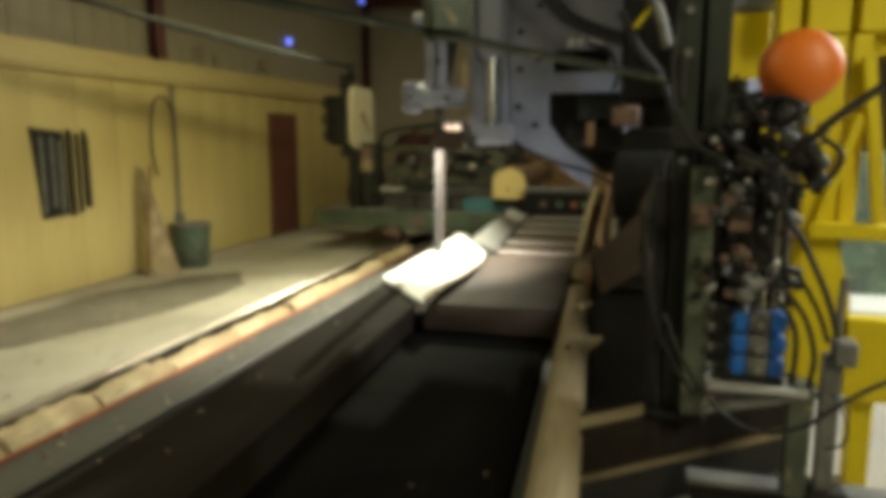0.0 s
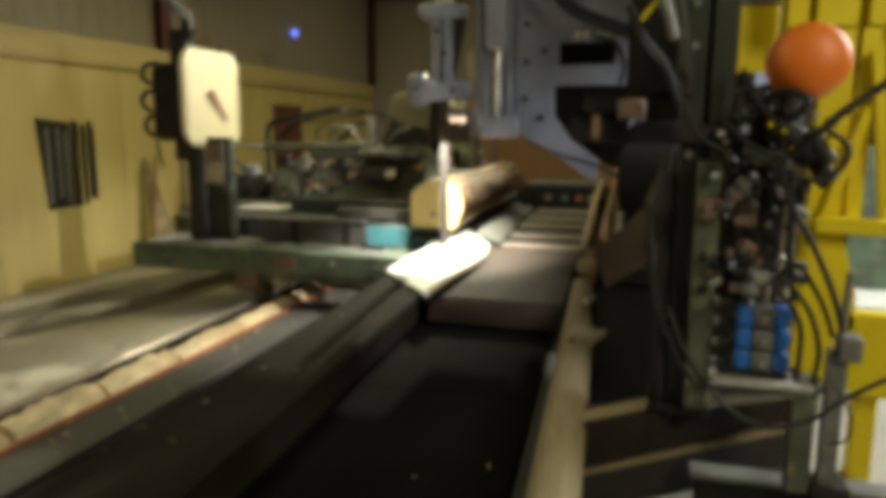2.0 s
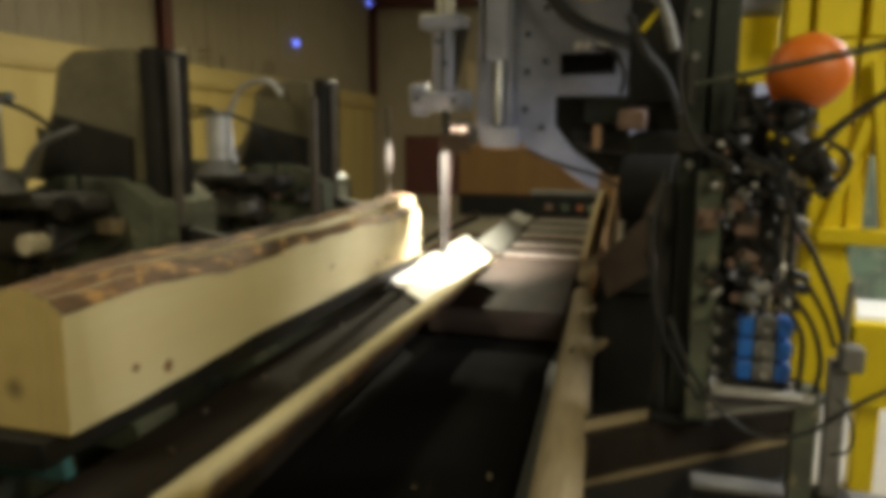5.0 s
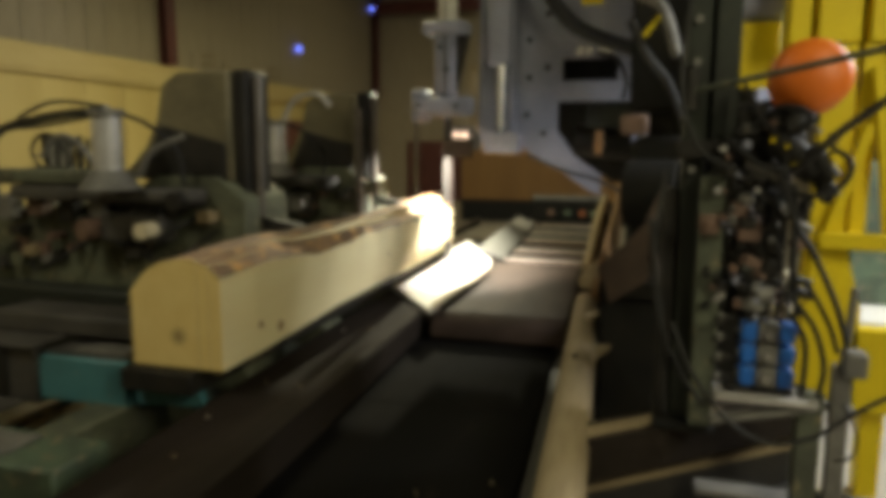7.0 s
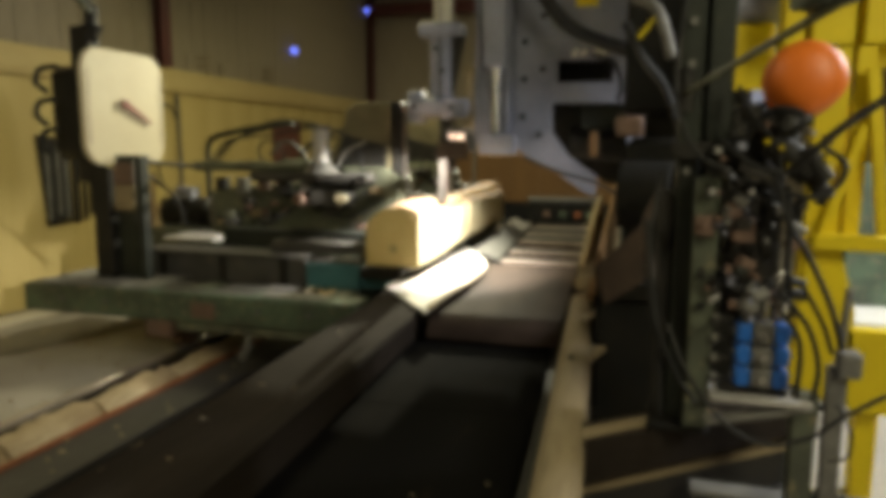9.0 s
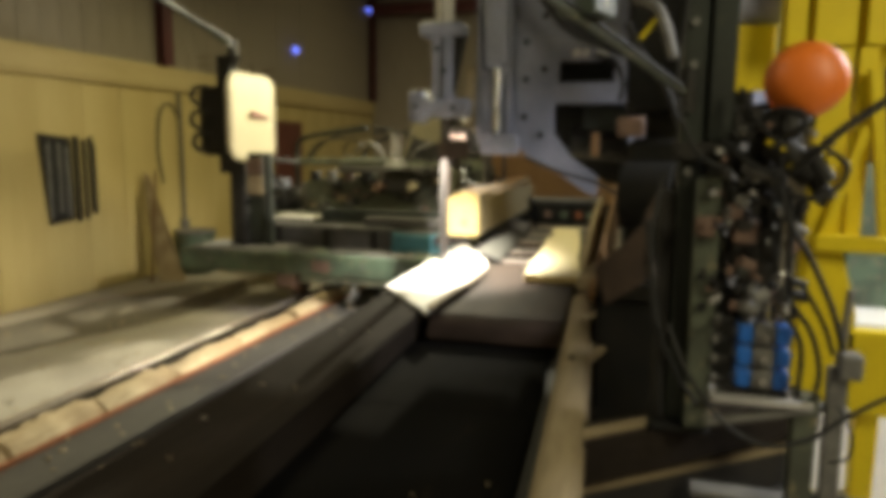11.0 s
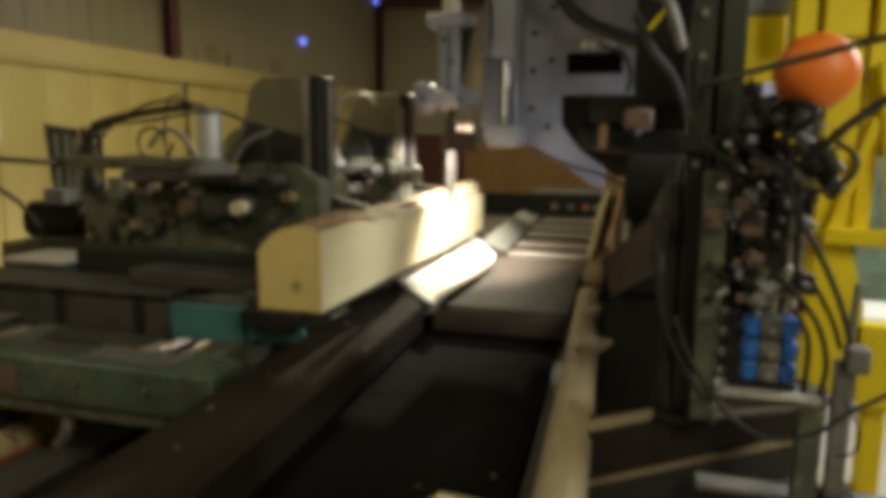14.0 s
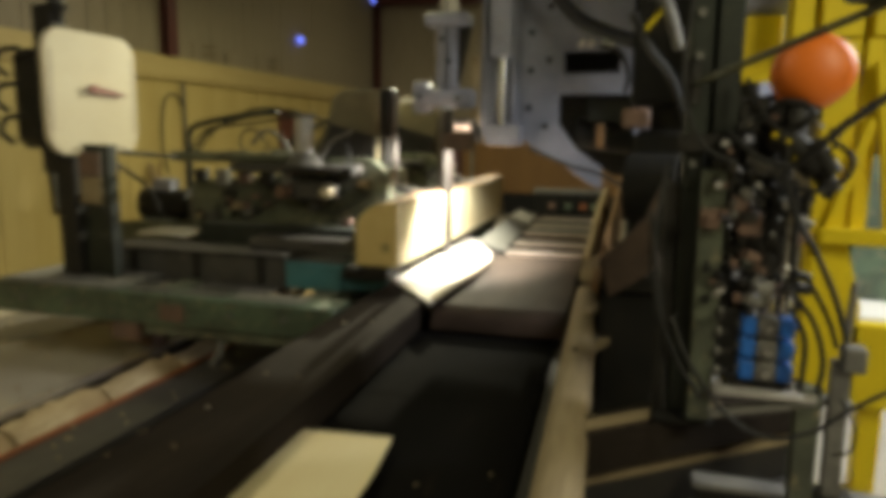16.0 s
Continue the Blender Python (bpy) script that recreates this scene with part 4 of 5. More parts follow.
HOSES = (
    ("feed_pipe", 0.017, [(0.669, 2.3, 1.85), (0.549, 2.3, 1.757), (0.488, 2.32, 1.692), (0.433, 2.4, 1.626)]),
    ("hydraulic_hose", 0.013, [(0.41, 2.42, 1.595), (0.46, 2.42, 1.455), (0.514, 2.42, 1.369), (0.589, 2.42, 1.211), (0.632, 2.42, 1.078)]),
    ("hydraulic_hose", 0.012, [(0.454, 2.44, 1.235), (0.536, 2.44, 1.13), (0.574, 2.44, 1.003), (0.569, 2.46, 0.89)]),
    ("hydraulic_hose", 0.011, [(0.504, 2.46, 1.28), (0.579, 2.46, 1.147), (0.615, 2.46, 1.047)]),
    ("hydraulic_hose", 0.012, [(0.462, 2.43, 1.173), (0.513, 2.43, 1.075), (0.52, 2.46, 0.89)]),
    ("hydraulic_hose", 0.010, [(0.103, 2.45, 1.113), (0.179, 2.4, 0.953), (0.287, 2.32, 0.834), (0.405, 2.3, 0.783), (0.53, 2.3, 0.817), (0.618, 2.3, 0.891), (0.745, 2.3, 0.979), (1.0, 2.4, 1.05)]),
    ("hydraulic_hose", 0.006, [(0.63, 2.42, 0.891), (0.666, 2.38, 0.823), (0.665, 2.38, 0.74), (0.63, 2.45, 0.688)]),
    ("hydraulic_hose", 0.013, [(0.023, 2.58, 1.45), (0.05, 2.52, 1.25), (0.062, 2.5, 1.118), (0.136, 2.5, 0.943), (0.217, 2.5, 0.82)]),
    ("hydraulic_hose", 0.013, [(0.254, 2.54, 1.726), (0.344, 2.46, 1.645), (0.445, 2.46, 1.628), (0.507, 2.5, 1.682)]),
    ("hydraulic_hose", 0.012, [(0.383, 2.5, 1.573), (0.501, 2.45, 1.548), (0.58, 2.45, 1.577), (0.606, 2.45, 1.648), (0.56, 2.5, 1.70)]),
    ("hydraulic_hose", 0.016, [(0.398, 2.5, 1.717), (0.46, 2.42, 1.76), (0.47, 2.42, 1.80), (0.40, 2.5, 1.821), (0.33, 2.55, 1.76)]),
    ("hydraulic_hose", 0.014, [(0.46, 2.5, 1.56), (0.469, 2.48, 1.41), (0.468, 2.48, 1.299), (0.499, 2.5, 1.15)]),
    ("hydraulic_hose", 0.010, [(0.30, 2.56, 1.90), (0.34, 2.5, 1.80), (0.42, 2.46, 1.68), (0.40, 2.46, 1.50), (0.44, 2.48, 1.30)]),
    ("hydraulic_hose", 0.011, [(0.12, 2.56, 2.2), (0.10, 2.52, 1.9), (0.16, 2.5, 1.7), (0.28, 2.5, 1.62)]),
    ("hydraulic_hose", 0.012, [(0.07, 2.6, 1.62), (0.04, 2.55, 1.35), (0.08, 2.53, 1.05), (0.10, 2.52, 0.76)]),
)
for name, r, pts in HOSES:
    solo(name, H(pts, r * 0.78), "rubber", "black rubber hydraulic hose clipped among the valves", "hose", "hydraulic hoses")

lg = thing("hose_stand", "dull green and grey stand posts holding a junction box", "stand", (0, 0, 0))
part("post", B(0.523, 0.598, 2.5, 2.57, 0.477, 0.885), "green", lg)
part("post", B(0.620, 0.677, 2.5, 2.55, 0.477, 0.99), "grime", lg)
part("cross_plate", B(0.29, 0.70, 2.52, 2.60, 0.83, 0.845), "grime", lg)
part("junction_box", B(0.641, 0.712, 2.47, 2.54, 0.96, 1.046, bev=0.008), "grime", lg)
part("conduit", R((0.655, 2.52, 1.04), (0.665, 2.52, 1.25), 0.012), "grime", lg)
part("foot", B(0.60, 0.72, 2.48, 2.58, 0.477, 0.52), "black", lg)

yf = thing("yellow_machine", "bright yellow welded steel machine frame", "machine frame", (0, 0, 0))
part("top_plate", B(0.592, 0.682, 3.6, 3.75, 2.158, 3.2, bev=0.006), "yellow", yf)
part("top_plate", B(0.710, 0.885, 3.6, 3.75, 2.158, 3.2, bev=0.006), "yellow", yf)
part("top_plate", B(0.922, 1.6, 3.6, 3.75, 2.158, 3.2, bev=0.006), "yellow", yf)
part("top_back", B(0.60, 1.6, 3.76, 3.80, 2.07, 3.2), "yellow", yf)
part("side_plate", B(0.30, 0.60, 3.86, 3.90, 1.985, 2.30), "yellow", yf)
part("upright", plate([(0.70, 0.50), (0.88, 0.50), (0.885, 2.15), (0.75, 2.15), (0.755, 1.5)], 3.62, 3.74), "yellow", yf)
part("upright", plate([(0.905, 1.24), (0.97, 1.24), (0.985, 2.15), (0.91, 2.15)], 3.62, 3.72), "yellow", yf)
part("narrow_upright", B(0.59, 0.64, 3.6, 3.66, 0.45, 1.34), "yellow", yf)
bm = bmesh.new()
beam(bm, (0.955, 3.56, 2.05), (1.06, 3.56, 1.28), 0.05, 0.05)
part("brace", bm, "yellow", yf)
bm = bmesh.new()
beam(bm, (0.95, 3.58, 1.80), (0.80, 3.58, 1.28), 0.04, 0.04)
part("brace", bm, "yellow", yf)
part("cross_bar", B(0.762, 1.3, 3.5, 3.58, 1.242, 1.315, bev=0.01), "yellow", yf)
part("lower_plate", plate([(0.72, 0.50), (0.98, 0.50), (0.98, 0.95), (0.90, 1.24), (0.76, 1.24)], 3.60, 3.615), "yellow", yf)
part("base", B(0.95, 1.8, 3.6, 3.69, 0.46, 0.865, bev=0.01), "yellow", yf)
for x in (0.72, 1.05, 1.65):
    part("leg", B(x, x + 0.1, 3.7, 3.8, 0.0, 0.5), "yellow", yf)
part("motor", R((0.42, 3.95, 2.42), (0.64, 3.95, 2.42), 0.13, 20), "sawgrey", yf, "blue-grey drum motor")

gc = thing("green_cabinet", "dark green machine cabinet with a pale plinth", "cabinet", (0, 0, 0))
part("body", B(1.40, 2.3, 5.5, 6.0, 0.60, 1.6, bev=0.01), "green_light", gc)
part("plinth", B(1.30, 2.4, 5.0, 5.99, 0.0, 0.60, bev=0.01), "white", gc)

# ------------------------------------------------------------------ overhead hose boom
BOOM_AT = (0.13, 2.57, 1.88)
boom = thing("hose_boom", "swinging grey-green pipe boom pivoted on the column", "boom", BOOM_AT)
T14 = math.tan(radians(8))
part("pipe", R((0, 0, 0), (0, -4.8, 4.8 * T14), 0.0105, 14), "green", boom)
part("hose", H([(0.012, -0.1, 0.02), (0.014, -1.6, 1.6 * T14 + 0.012), (0.012, -3.2, 3.2 * T14 + 0.014), (0.012, -4.7, 4.7 * T14 + 0.012)], 0.006), "rubber", boom)
part("pivot", R((0, 0, -0.06), (0, 0, 0.08), 0.029, 16), "black", boom)
part("green_box", B(-0.05, 0.05, -0.89, -0.76, 0.82 * T14 + 0.012, 0.82 * T14 + 0.13, bev=0.008), "green_light", boom, "green terminal box")
link = thing("boom_link", "outer grey-green boom pipe trailing hoses to the carriage", "boom", (-4.2, 10.4, 2.74))
part("pipe", R((0, 0, 0), (0, -5.5, 0), 0.026, 14), "green", link)
part("hose", H([(0.03, -0.1, 0.03), (0.04, -1.8, -0.05), (0.04, -3.6, -0.04), (0.03, -5.4, 0.03)], 0.02), "rubber", link)
part("swivel", R((0, 0, -0.12), (0, 0, 0.06), 0.05, 14), "black", link)

# ------------------------------------------------------------------ log and its cuts
LOG_L, CX, CZ, RAD = 3.68, -0.09, 0.2, 0.25


def stem(yv, u):
    """Radius of the stem along its length and round its girth: taper, swelling and bark flakes."""
    r = RAD * (1.03 - 0.02 * yv / LOG_L) + 0.012 * noise.noise(Vector((yv * 1.1, u * 1.5, 0.3)))
    return r + 0.008 * noise.noise(Vector((yv * 5.0, u * 7.0, 2.0))) + 0.026 * noise.noise(Vector((yv * 1.3, 5.0 + 0.5 * u, 0.0)))


def slice_of_log(x0, x1, flat_bottom=0.0, barked=False, length=LOG_L, wane=0.0, crown=0.0):
    """The stem between two saw cuts at x0 and x1, its lower edge running out by wane and its upper by crown; material 0 sawn, 1 bark, 2 end grain."""
    bm = bmesh.new()
    ny, nx = 60, 10
    rings = []
    for i in range(ny + 1):
        yv = length * i / ny
        far = min(1.0, max(0.0, yv - 0.3) / (length - 0.3))
        low = flat_bottom + wane * far * (0.9 + 0.5 * noise.noise(Vector((yv * 2.1, 3.0, 1.0))) + 0.25 * noise.noise(Vector((yv * 6.0, 1.0, 4.0))))
        top, bot = [], []
        for k in range(nx + 1):
            x = x0 + (x1 - x0) * k / nx
            r = stem(yv, x * 4)
            rb = stem(yv, 9 - x * 4) if barked else max(0.325, stem(yv, 9 - x * 4))
            top.append((x, CZ - crown * far + math.sqrt(max(r * r - (x - CX) ** 2, 1e-5))))
            bot.append((x, max(low, CZ - math.sqrt(max(rb * rb - (x - CX) ** 2, 1e-5)))))
        rings.append([bm.verts.new((a, yv, b)) for a, b in top] + [bm.verts.new((a, yv, b)) for a, b in reversed(bot)])
    n = 2 * (nx + 1)
    for a, b in zip(rings, rings[1:]):
        for k in range(n):
            f = bm.faces.new((a[k], a[(k + 1) % n], b[(k + 1) % n], b[k]))
            z = sum(v.co.z for v in f.verts) / 4
            f.material_index = 0 if k == n - 1 or (k == nx and not barked) or z < 0.003 else 1
    for ring in (rings[0], rings[-1][::-1]):
        for k in range(nx):
            f = bm.faces.new((ring[k], ring[k + 1], ring[n - 2 - k], ring[n - 1 - k]))
            f.material_index = 2
    return bm


MATS = ["sawn", "bark", "endgrain"]
log = solo("saw_log", slice_of_log(-0.31, 0.0), MATS, "pine log squared on three sides, crown still in bark", "log", smooth=True)
board_3 = solo("sawn_board", slice_of_log(0.004, 0.052, crown=0.065), MATS, "fresh pale sawn board with waney bark edges", "board", smooth=True)
slab_2 = solo("sawn_slab", slice_of_log(0.056, 0.110, length=3.38, wane=0.13), MATS, "thick fresh-sawn slab with waney edges", "slab", smooth=True)
for yk, zk, rk in ((0.30, 0.12, 0.016), (0.47, 0.075, 0.024), (1.9, 0.2, 0.014), (2.6, 0.1, 0.018)):
    part("knot", R((0.1095, yk, zk), (0.1112, yk, zk), rk, 14), "knot", slab_2)
slab_1 = solo("bark_slab", slice_of_log(0.114, 0.178, 0.0, True), MATS, "rounded outer slab with brown bark on its back", "slab", smooth=True)

# ------------------------------------------------------------------ log carriage (its origin is under the near end of the log)
car = thing("log_carriage", "dark green log carriage with headblocks and a big dial", "log carriage", (0, 0, 0))


def cpart(name, bm, material, parent=None, label=""):
    return part(name, bm, material, parent or car, label)


cpart("end_beam", B(-4.68, -1.85, -0.55, -0.28, 0.40, 0.62, bev=0.012), "green_light", label="worn green end beam")
cpart("beam_foot", B(-3.3, -1.9, -0.53, -0.30, 0.33, 0.398, bev=0.006), "castgreen")
cpart("beam_patch", B(-3.15, -2.95, -0.56, -0.552, 0.44, 0.56), "rust_box")
for x in (-4.3, -3.9, -2.6, -2.2):
    cpart("bolt", R((x, -0.57, 0.52), (x, -0.55, 0.52), 0.018, 8), "grime")
cpart("deck_plate", B(-4.6, -3.55, -0.50, 0.1, 0.622, 0.634), "grime", label="dusty walkway plate")
cpart("deck_plate", B(-2.62, -2.1, -0.50, -0.33, 0.622, 0.632), "grime", label="scuffed dusty ledge plate")
# deck recesses drawn as flat dark sheets, their shade in the colour
for x0, x1 in ((-3.50, -3.12), (-3.06, -2.68)):
    cpart("recess_shade", B(x0, x1, -0.49, -0.33, 0.6215, 0.626, bev=0), "fascia", label="dark flat panel standing in for a shaded deck recess")
for x0, x1 in ((-4.0, -3.4), (-3.1, -2.5)):
    cpart("deck_grating", B(x0, x1, -0.22, -0.02, 0.602, 0.612, bev=0), "fascia")
for x in (-4.4, -3.3, -2.15):
    cpart("long_beam", B(x - 0.09, x + 0.09, -0.28, 4.6, 0.40, 0.60, bev=0.01), "castgreen")
cpart("end_beam", B(-4.68, -1.95, 4.6, 4.85, 0.40, 0.62, bev=0.012), "castgreen")
for x in (-3.45, -2.25):
    for y in (-0.2, 1.7, 3.3, 4.5):
        w = cpart("wheel", R((x - 0.045, y, 0.285), (x + 0.045, y, 0.285), 0.158, 24), "rust_box")
        cpart("hub", R((x - 0.06, y, 0.285), (x + 0.06, y, 0.285), 0.045, 12), "black", w)
cpart("axle_box", B(-3.56, -3.34, -0.54, -0.40, 0.27, 0.398), "rust_box", label="faded red axle box")
cpart("scraper", H([(-2.75, -0.45, 0.40), (-2.72, -0.5, 0.25), (-2.78, -0.5, 0.15)], 0.03), "grime")
# deep front fascia and bunk for the log
cpart("side_fascia", B(-4.05, -2.52, 0.06, 0.12, 0.56, 0.82, bev=0.01), "fascia", label="blackened steel fascia")
for x in (-3.86, -3.3, -2.75):
    cpart("fascia_strap", B(x, x + 0.07, 0.045, 0.058, 0.57, 0.81, bev=0.004), "black")
cpart("fascia_shelf", B(-4.1, -2.5, 0.02, 0.4, 0.823, 0.835), "fascia")
cpart("shelf_bar", B(-2.9, -2.06, 0.20, 0.46, 0.838, 0.93, bev=0.01), "fascia")
cpart("shelf_bar", B(-3.5, -2.1, 0.44, 0.60, 0.838, 0.99, bev=0.01), "deepgreen")
cpart("teal_box", B(-2.52, -2.06, 0.06, 0.34, 0.585, 0.79, bev=0.012), "teal", label="teal painted steel end box")
# dark sheet added so the teal box's top does not read as lit
cpart("dark_top_sheet", B(-2.515, -2.065, 0.075, 0.34, 0.7905, 0.80, bev=0), "fascia")
cpart("scuffed_tab", B(-2.36, -2.10, 0.10, 0.26, 0.801, 0.812, bev=0.003), "grime")
cpart("teal_skirt", plate([(-2.06, 0.60), (-1.72, 0.62), (-1.74, 0.70), (-2.06, 0.75)], 0.1, 0.14), "teal")
cpart("log_bed", B(-2.04, -1.70, 0.0, 3.7, 0.70, 0.79, bev=0.006), "black")
for y in (0.4, 1.2, 2.95):
    cpart("bunk", B(-3.9, -1.68, y, y + 0.22, 0.58, 0.70, bev=0.012), "castgreen")
# headblocks: knee, dogging cylinder, arms
for n, y in enumerate((1.12, 2.87)):
    k = cpart("headblock", plate([(-4.0, 0.66), (-2.08, 0.66), (-2.08, 1.40), (-2.25, 1.52), (-2.62, 1.52), (-3.0, 1.36), (-4.0, 1.28)], y - 0.05, y + 0.42, bev=0.012), "castgreen", label="broad green headblock casting")
    cpart("knee", plate([(-3.0, 1.50), (-2.86, 1.56), (-2.74, 1.68), (-2.66, 1.84), (-2.62, 2.02), (-2.52, 2.09), (-2.20, 2.09), (-2.20, 1.50)], y, y + 0.36, bev=0.012), "dusty", k, "upright dusty olive knee")
    # shadow low on the knee, painted as a thin black plate
    cpart("knee_shadow", plate([(-2.74, 1.50), (-2.22, 1.46), (-2.22, 1.70), (-2.62, 1.80)], y - 0.03, y - 0.003), "black", k)
    cpart("knee_rack", B(-2.196, -2.12, y + 0.04, y + 0.30, 1.0, 2.10, bev=0.008), "black", k, "black greasy dog rack")
    cpart("rack_bar", R((-2.09, y + 0.12, 1.0), (-2.09, y + 0.12, 2.06), 0.026, 12), "barsteel", k, "worn steel dog bar")
    cpart("dog", plate([(-2.1, 1.30), (-1.80, 1.24), (-1.79, 1.20), (-2.1, 1.22)], y + 0.10, y + 0.15), "black", k)
    c = cpart("dog_cylinder", R((-2.72, y - 0.32, 1.53), (-2.72, y - 0.32, 1.84), 0.075, 22), "palesteel", k, "pale grey dogging cylinder")
    cpart("cylinder_cap", R((-2.72, y - 0.32, 1.84), (-2.72, y - 0.32, 1.875), 0.092, 22), "grime", k)
    cpart("cylinder_foot", R((-2.72, y - 0.32, 1.46), (-2.72, y - 0.32, 1.56), 0.16, 22, 0.09), "grime", k)
    cpart("arm", B(-3.5, -2.30, y - 0.24, y - 0.06, 1.38, 1.46, bev=0.02), "fascia", k)
    cpart("arm_end", R((-2.36, y - 0.30, 1.40), (-2.36, y - 0.06, 1.40), 0.05, 14), "black", k)
    cpart("upper_arm", B(-4.1, -2.75, y - 0.22, y - 0.06, 1.464, 1.55, bev=0.02), "castgreen", k)
    cpart("lamp_knob", R((-2.55, y - 0.32, 1.24), (-2.55, y - 0.22, 1.24), 0.045, 14), "dial" if n == 0 else "grime", k, "round knob")
    cpart("knob_mount", B(-2.9, -2.5, y - 0.22, y - 0.06, 1.16, 1.32, bev=0.02), "fascia", k)
    cpart("spool", R((-3.0, y - 0.25, 1.22), (-2.95, y - 0.1, 1.22), 0.06, 14), "rust_box", k)
    for i in range(3):
        a = 0.06 * i
        cpart("hose", H([(-4.0, y - 0.1 + a, 1.50), (-3.75, y - 0.15 + a, 1.74), (-3.3, y - 0.12, 1.80 + a), (-2.95, y - 0.1, 1.86 + 0.4 * a), (-2.76, y - 0.3, 1.88)], 0.0105), "rubber", k)
    cpart("hose", H([(-2.70, y - 0.32, 1.87), (-2.52, y - 0.26, 1.80), (-2.42, y - 0.16, 1.66), (-2.40, y - 0.14, 1.47)], 0.011), "rubber", k)
    cpart("hose", H([(-3.35 + 0.13 * math.cos(q * 0.8), y - 0.1 + 0.01 * q, 1.64 + 0.11 * math.sin(q * 0.8)) for q in range(9)], 0.010), "rubber", k)
    if n:
        cpart("pale_hose", H([(-2.74, y - 0.1, 1.5), (-2.77, y - 0.1, 1.82), (-2.66, y - 0.1, 2.04), (-2.46, y - 0.1, 2.08), (-2.36, y - 0.1, 1.99)], 0.02), "palesteel", k, "pale looped hose")
    if not n:
        cpart("pale_hose", H([(-2.86, y - 0.2, 1.46), (-2.98, y - 0.2, 1.66), (-3.14, y - 0.2, 1.74), (-3.28, y - 0.2, 1.62)], 0.016), "grime", k, "pale looped hose")
        cpart("pale_hose", H([(-2.60, y - 0.25, 1.52), (-2.50, y - 0.25, 1.66), (-2.34, y - 0.2, 1.74)], 0.016), "grime", k, "pale looped hose")
    bits = random.Random(31 + n)
    for q in range(34):
        x, z, w = bits.uniform(-3.95, -2.2), bits.uniform(0.95, 1.36), bits.uniform(0.02, 0.06)
        m = bits.choice(("black", "fascia", "castgreen", "rust_box", "grime", "deepgreen", "black", "timber"))
        depth = y - 0.052 - bits.uniform(0.03, 0.12)
        if q % 2:
            cpart("fitting", B(x - w, x + w, depth, y - 0.052, z - w * 0.7, z + w * 0.7, bev=0.006), m, k)
        else:
            cpart("fitting", R((x, depth, z), (x, y - 0.052, z), w * 0.8, 10), m, k)
    for q in range(6):
        x, z = bits.uniform(-3.8, -2.6), bits.uniform(1.05, 1.4)
        cpart("hose", H([(x, y - 0.06, z), (x + 0.12, y - 0.2, z - bits.uniform(0.0, 0.2)), (x + 0.3, y - 0.18, z - 0.05), (x + bits.uniform(0.35, 0.5), y - 0.06, z + bits.uniform(-0.1, 0.1))], 0.011), "rubber", k)
    for q in range(5):
        x = -3.9 + 0.22 * q
        cpart("valve", B(x, x + 0.11, y - 0.16, y - 0.06, 1.28 - 0.03 * (q % 2), 1.40, bev=0.01), ("black", "grime", "rust_box", "black", "grime")[q], k)
for y in (2.69, 4.10):
    cpart("dog_bar", B(-2.13, -2.08, y, y + 0.05, 1.10, 1.97, bev=0.008), "barsteel", label="worn steel dog bar behind the log")
    cpart("dog_foot", B(-2.16, -2.075, y - 0.03, y + 0.12, 0.79, 1.12, bev=0.008), "black")
# drive motor, bent pipe and cables behind the dial
mo = cpart("drive_motor", R((-4.75, 1.35, 1.02), (-4.30, 1.45, 1.02), 0.15, 22), "black", label="dusty black drive motor")
cpart("end_cap", R((-4.29, 1.45, 1.02), (-4.22, 1.47, 1.02), 0.11, 20), "grime", mo)
cpart("terminal_box", B(-4.62, -4.42, 1.32, 1.48, 1.15, 1.27, bev=0.01), "sawgrey", mo)
cpart("motor_bed", B(-4.85, -3.6, 1.1, 1.7, 0.60, 0.86, bev=0.012), "castgreen", mo)
cpart("gear_case", B(-4.18, -3.75, 1.25, 1.62, 0.865, 1.24, bev=0.04), "grime", mo)
cpart("bent_pipe", H([(-4.39, 1.6, 0.88), (-4.39, 1.6, 1.45), (-4.38, 1.6, 1.70), (-4.25, 1.6, 1.80), (-3.8, 1.6, 1.88), (-3.4, 1.6, 1.92)], 0.03), "deepgreen")
cpart("cable", H([(-4.1, 0.3, 1.55), (-4.0, 0.9, 1.50), (-4.3, 1.5, 1.48), (-3.9, 1.6, 1.53), (-3.5, 1.5, 1.50)], 0.018), "rubber")
cpart("cable", H([(-4.15, 0.2, 1.50), (-4.1, 0.6, 1.25), (-4.2, 0.9, 0.95)], 0.016), "rubber")
cpart("oil_pan", B(-4.2, -3.7, 0.55, 0.95, 0.84, 0.87), "white")
cpart("pan_bracket", B(-4.1, -3.8, 0.6, 0.9, 0.60, 0.838), "castgreen")
# setworks dial on its post, its face turned to the sawyer
cpart("dial_post", B(-4.24, -4.07, -0.24, -0.10, 0.634, 1.52, bev=0.008), "black")
cpart("upper_mast", B(-4.36, -4.19, -0.24, -0.10, 1.40, 2.62, bev=0.008), "black")
cpart("dial_post", B(-3.84, -3.78, -0.22, -0.12, 0.634, 1.62, bev=0.006), "deepgreen")
cpart("post_channel", B(-4.05, -3.88, -0.18, -0.12, 0.634, 1.62, bev=0.006), "deepgreen")
cpart("post_plate", B(-4.05, -3.87, -0.215, -0.183, 1.18, 1.38, bev=0.006), "timber", label="small tan notice plate")
cpart("post_plate", B(-4.05, -3.87, -0.215, -0.183, 1.385, 1.56, bev=0.006), "rust_box")
cpart("dial_case", B(-4.62, -4.17, -0.25, 0.36, 1.58, 2.32, bev=0.07), "black", label="black gear case of the dial")
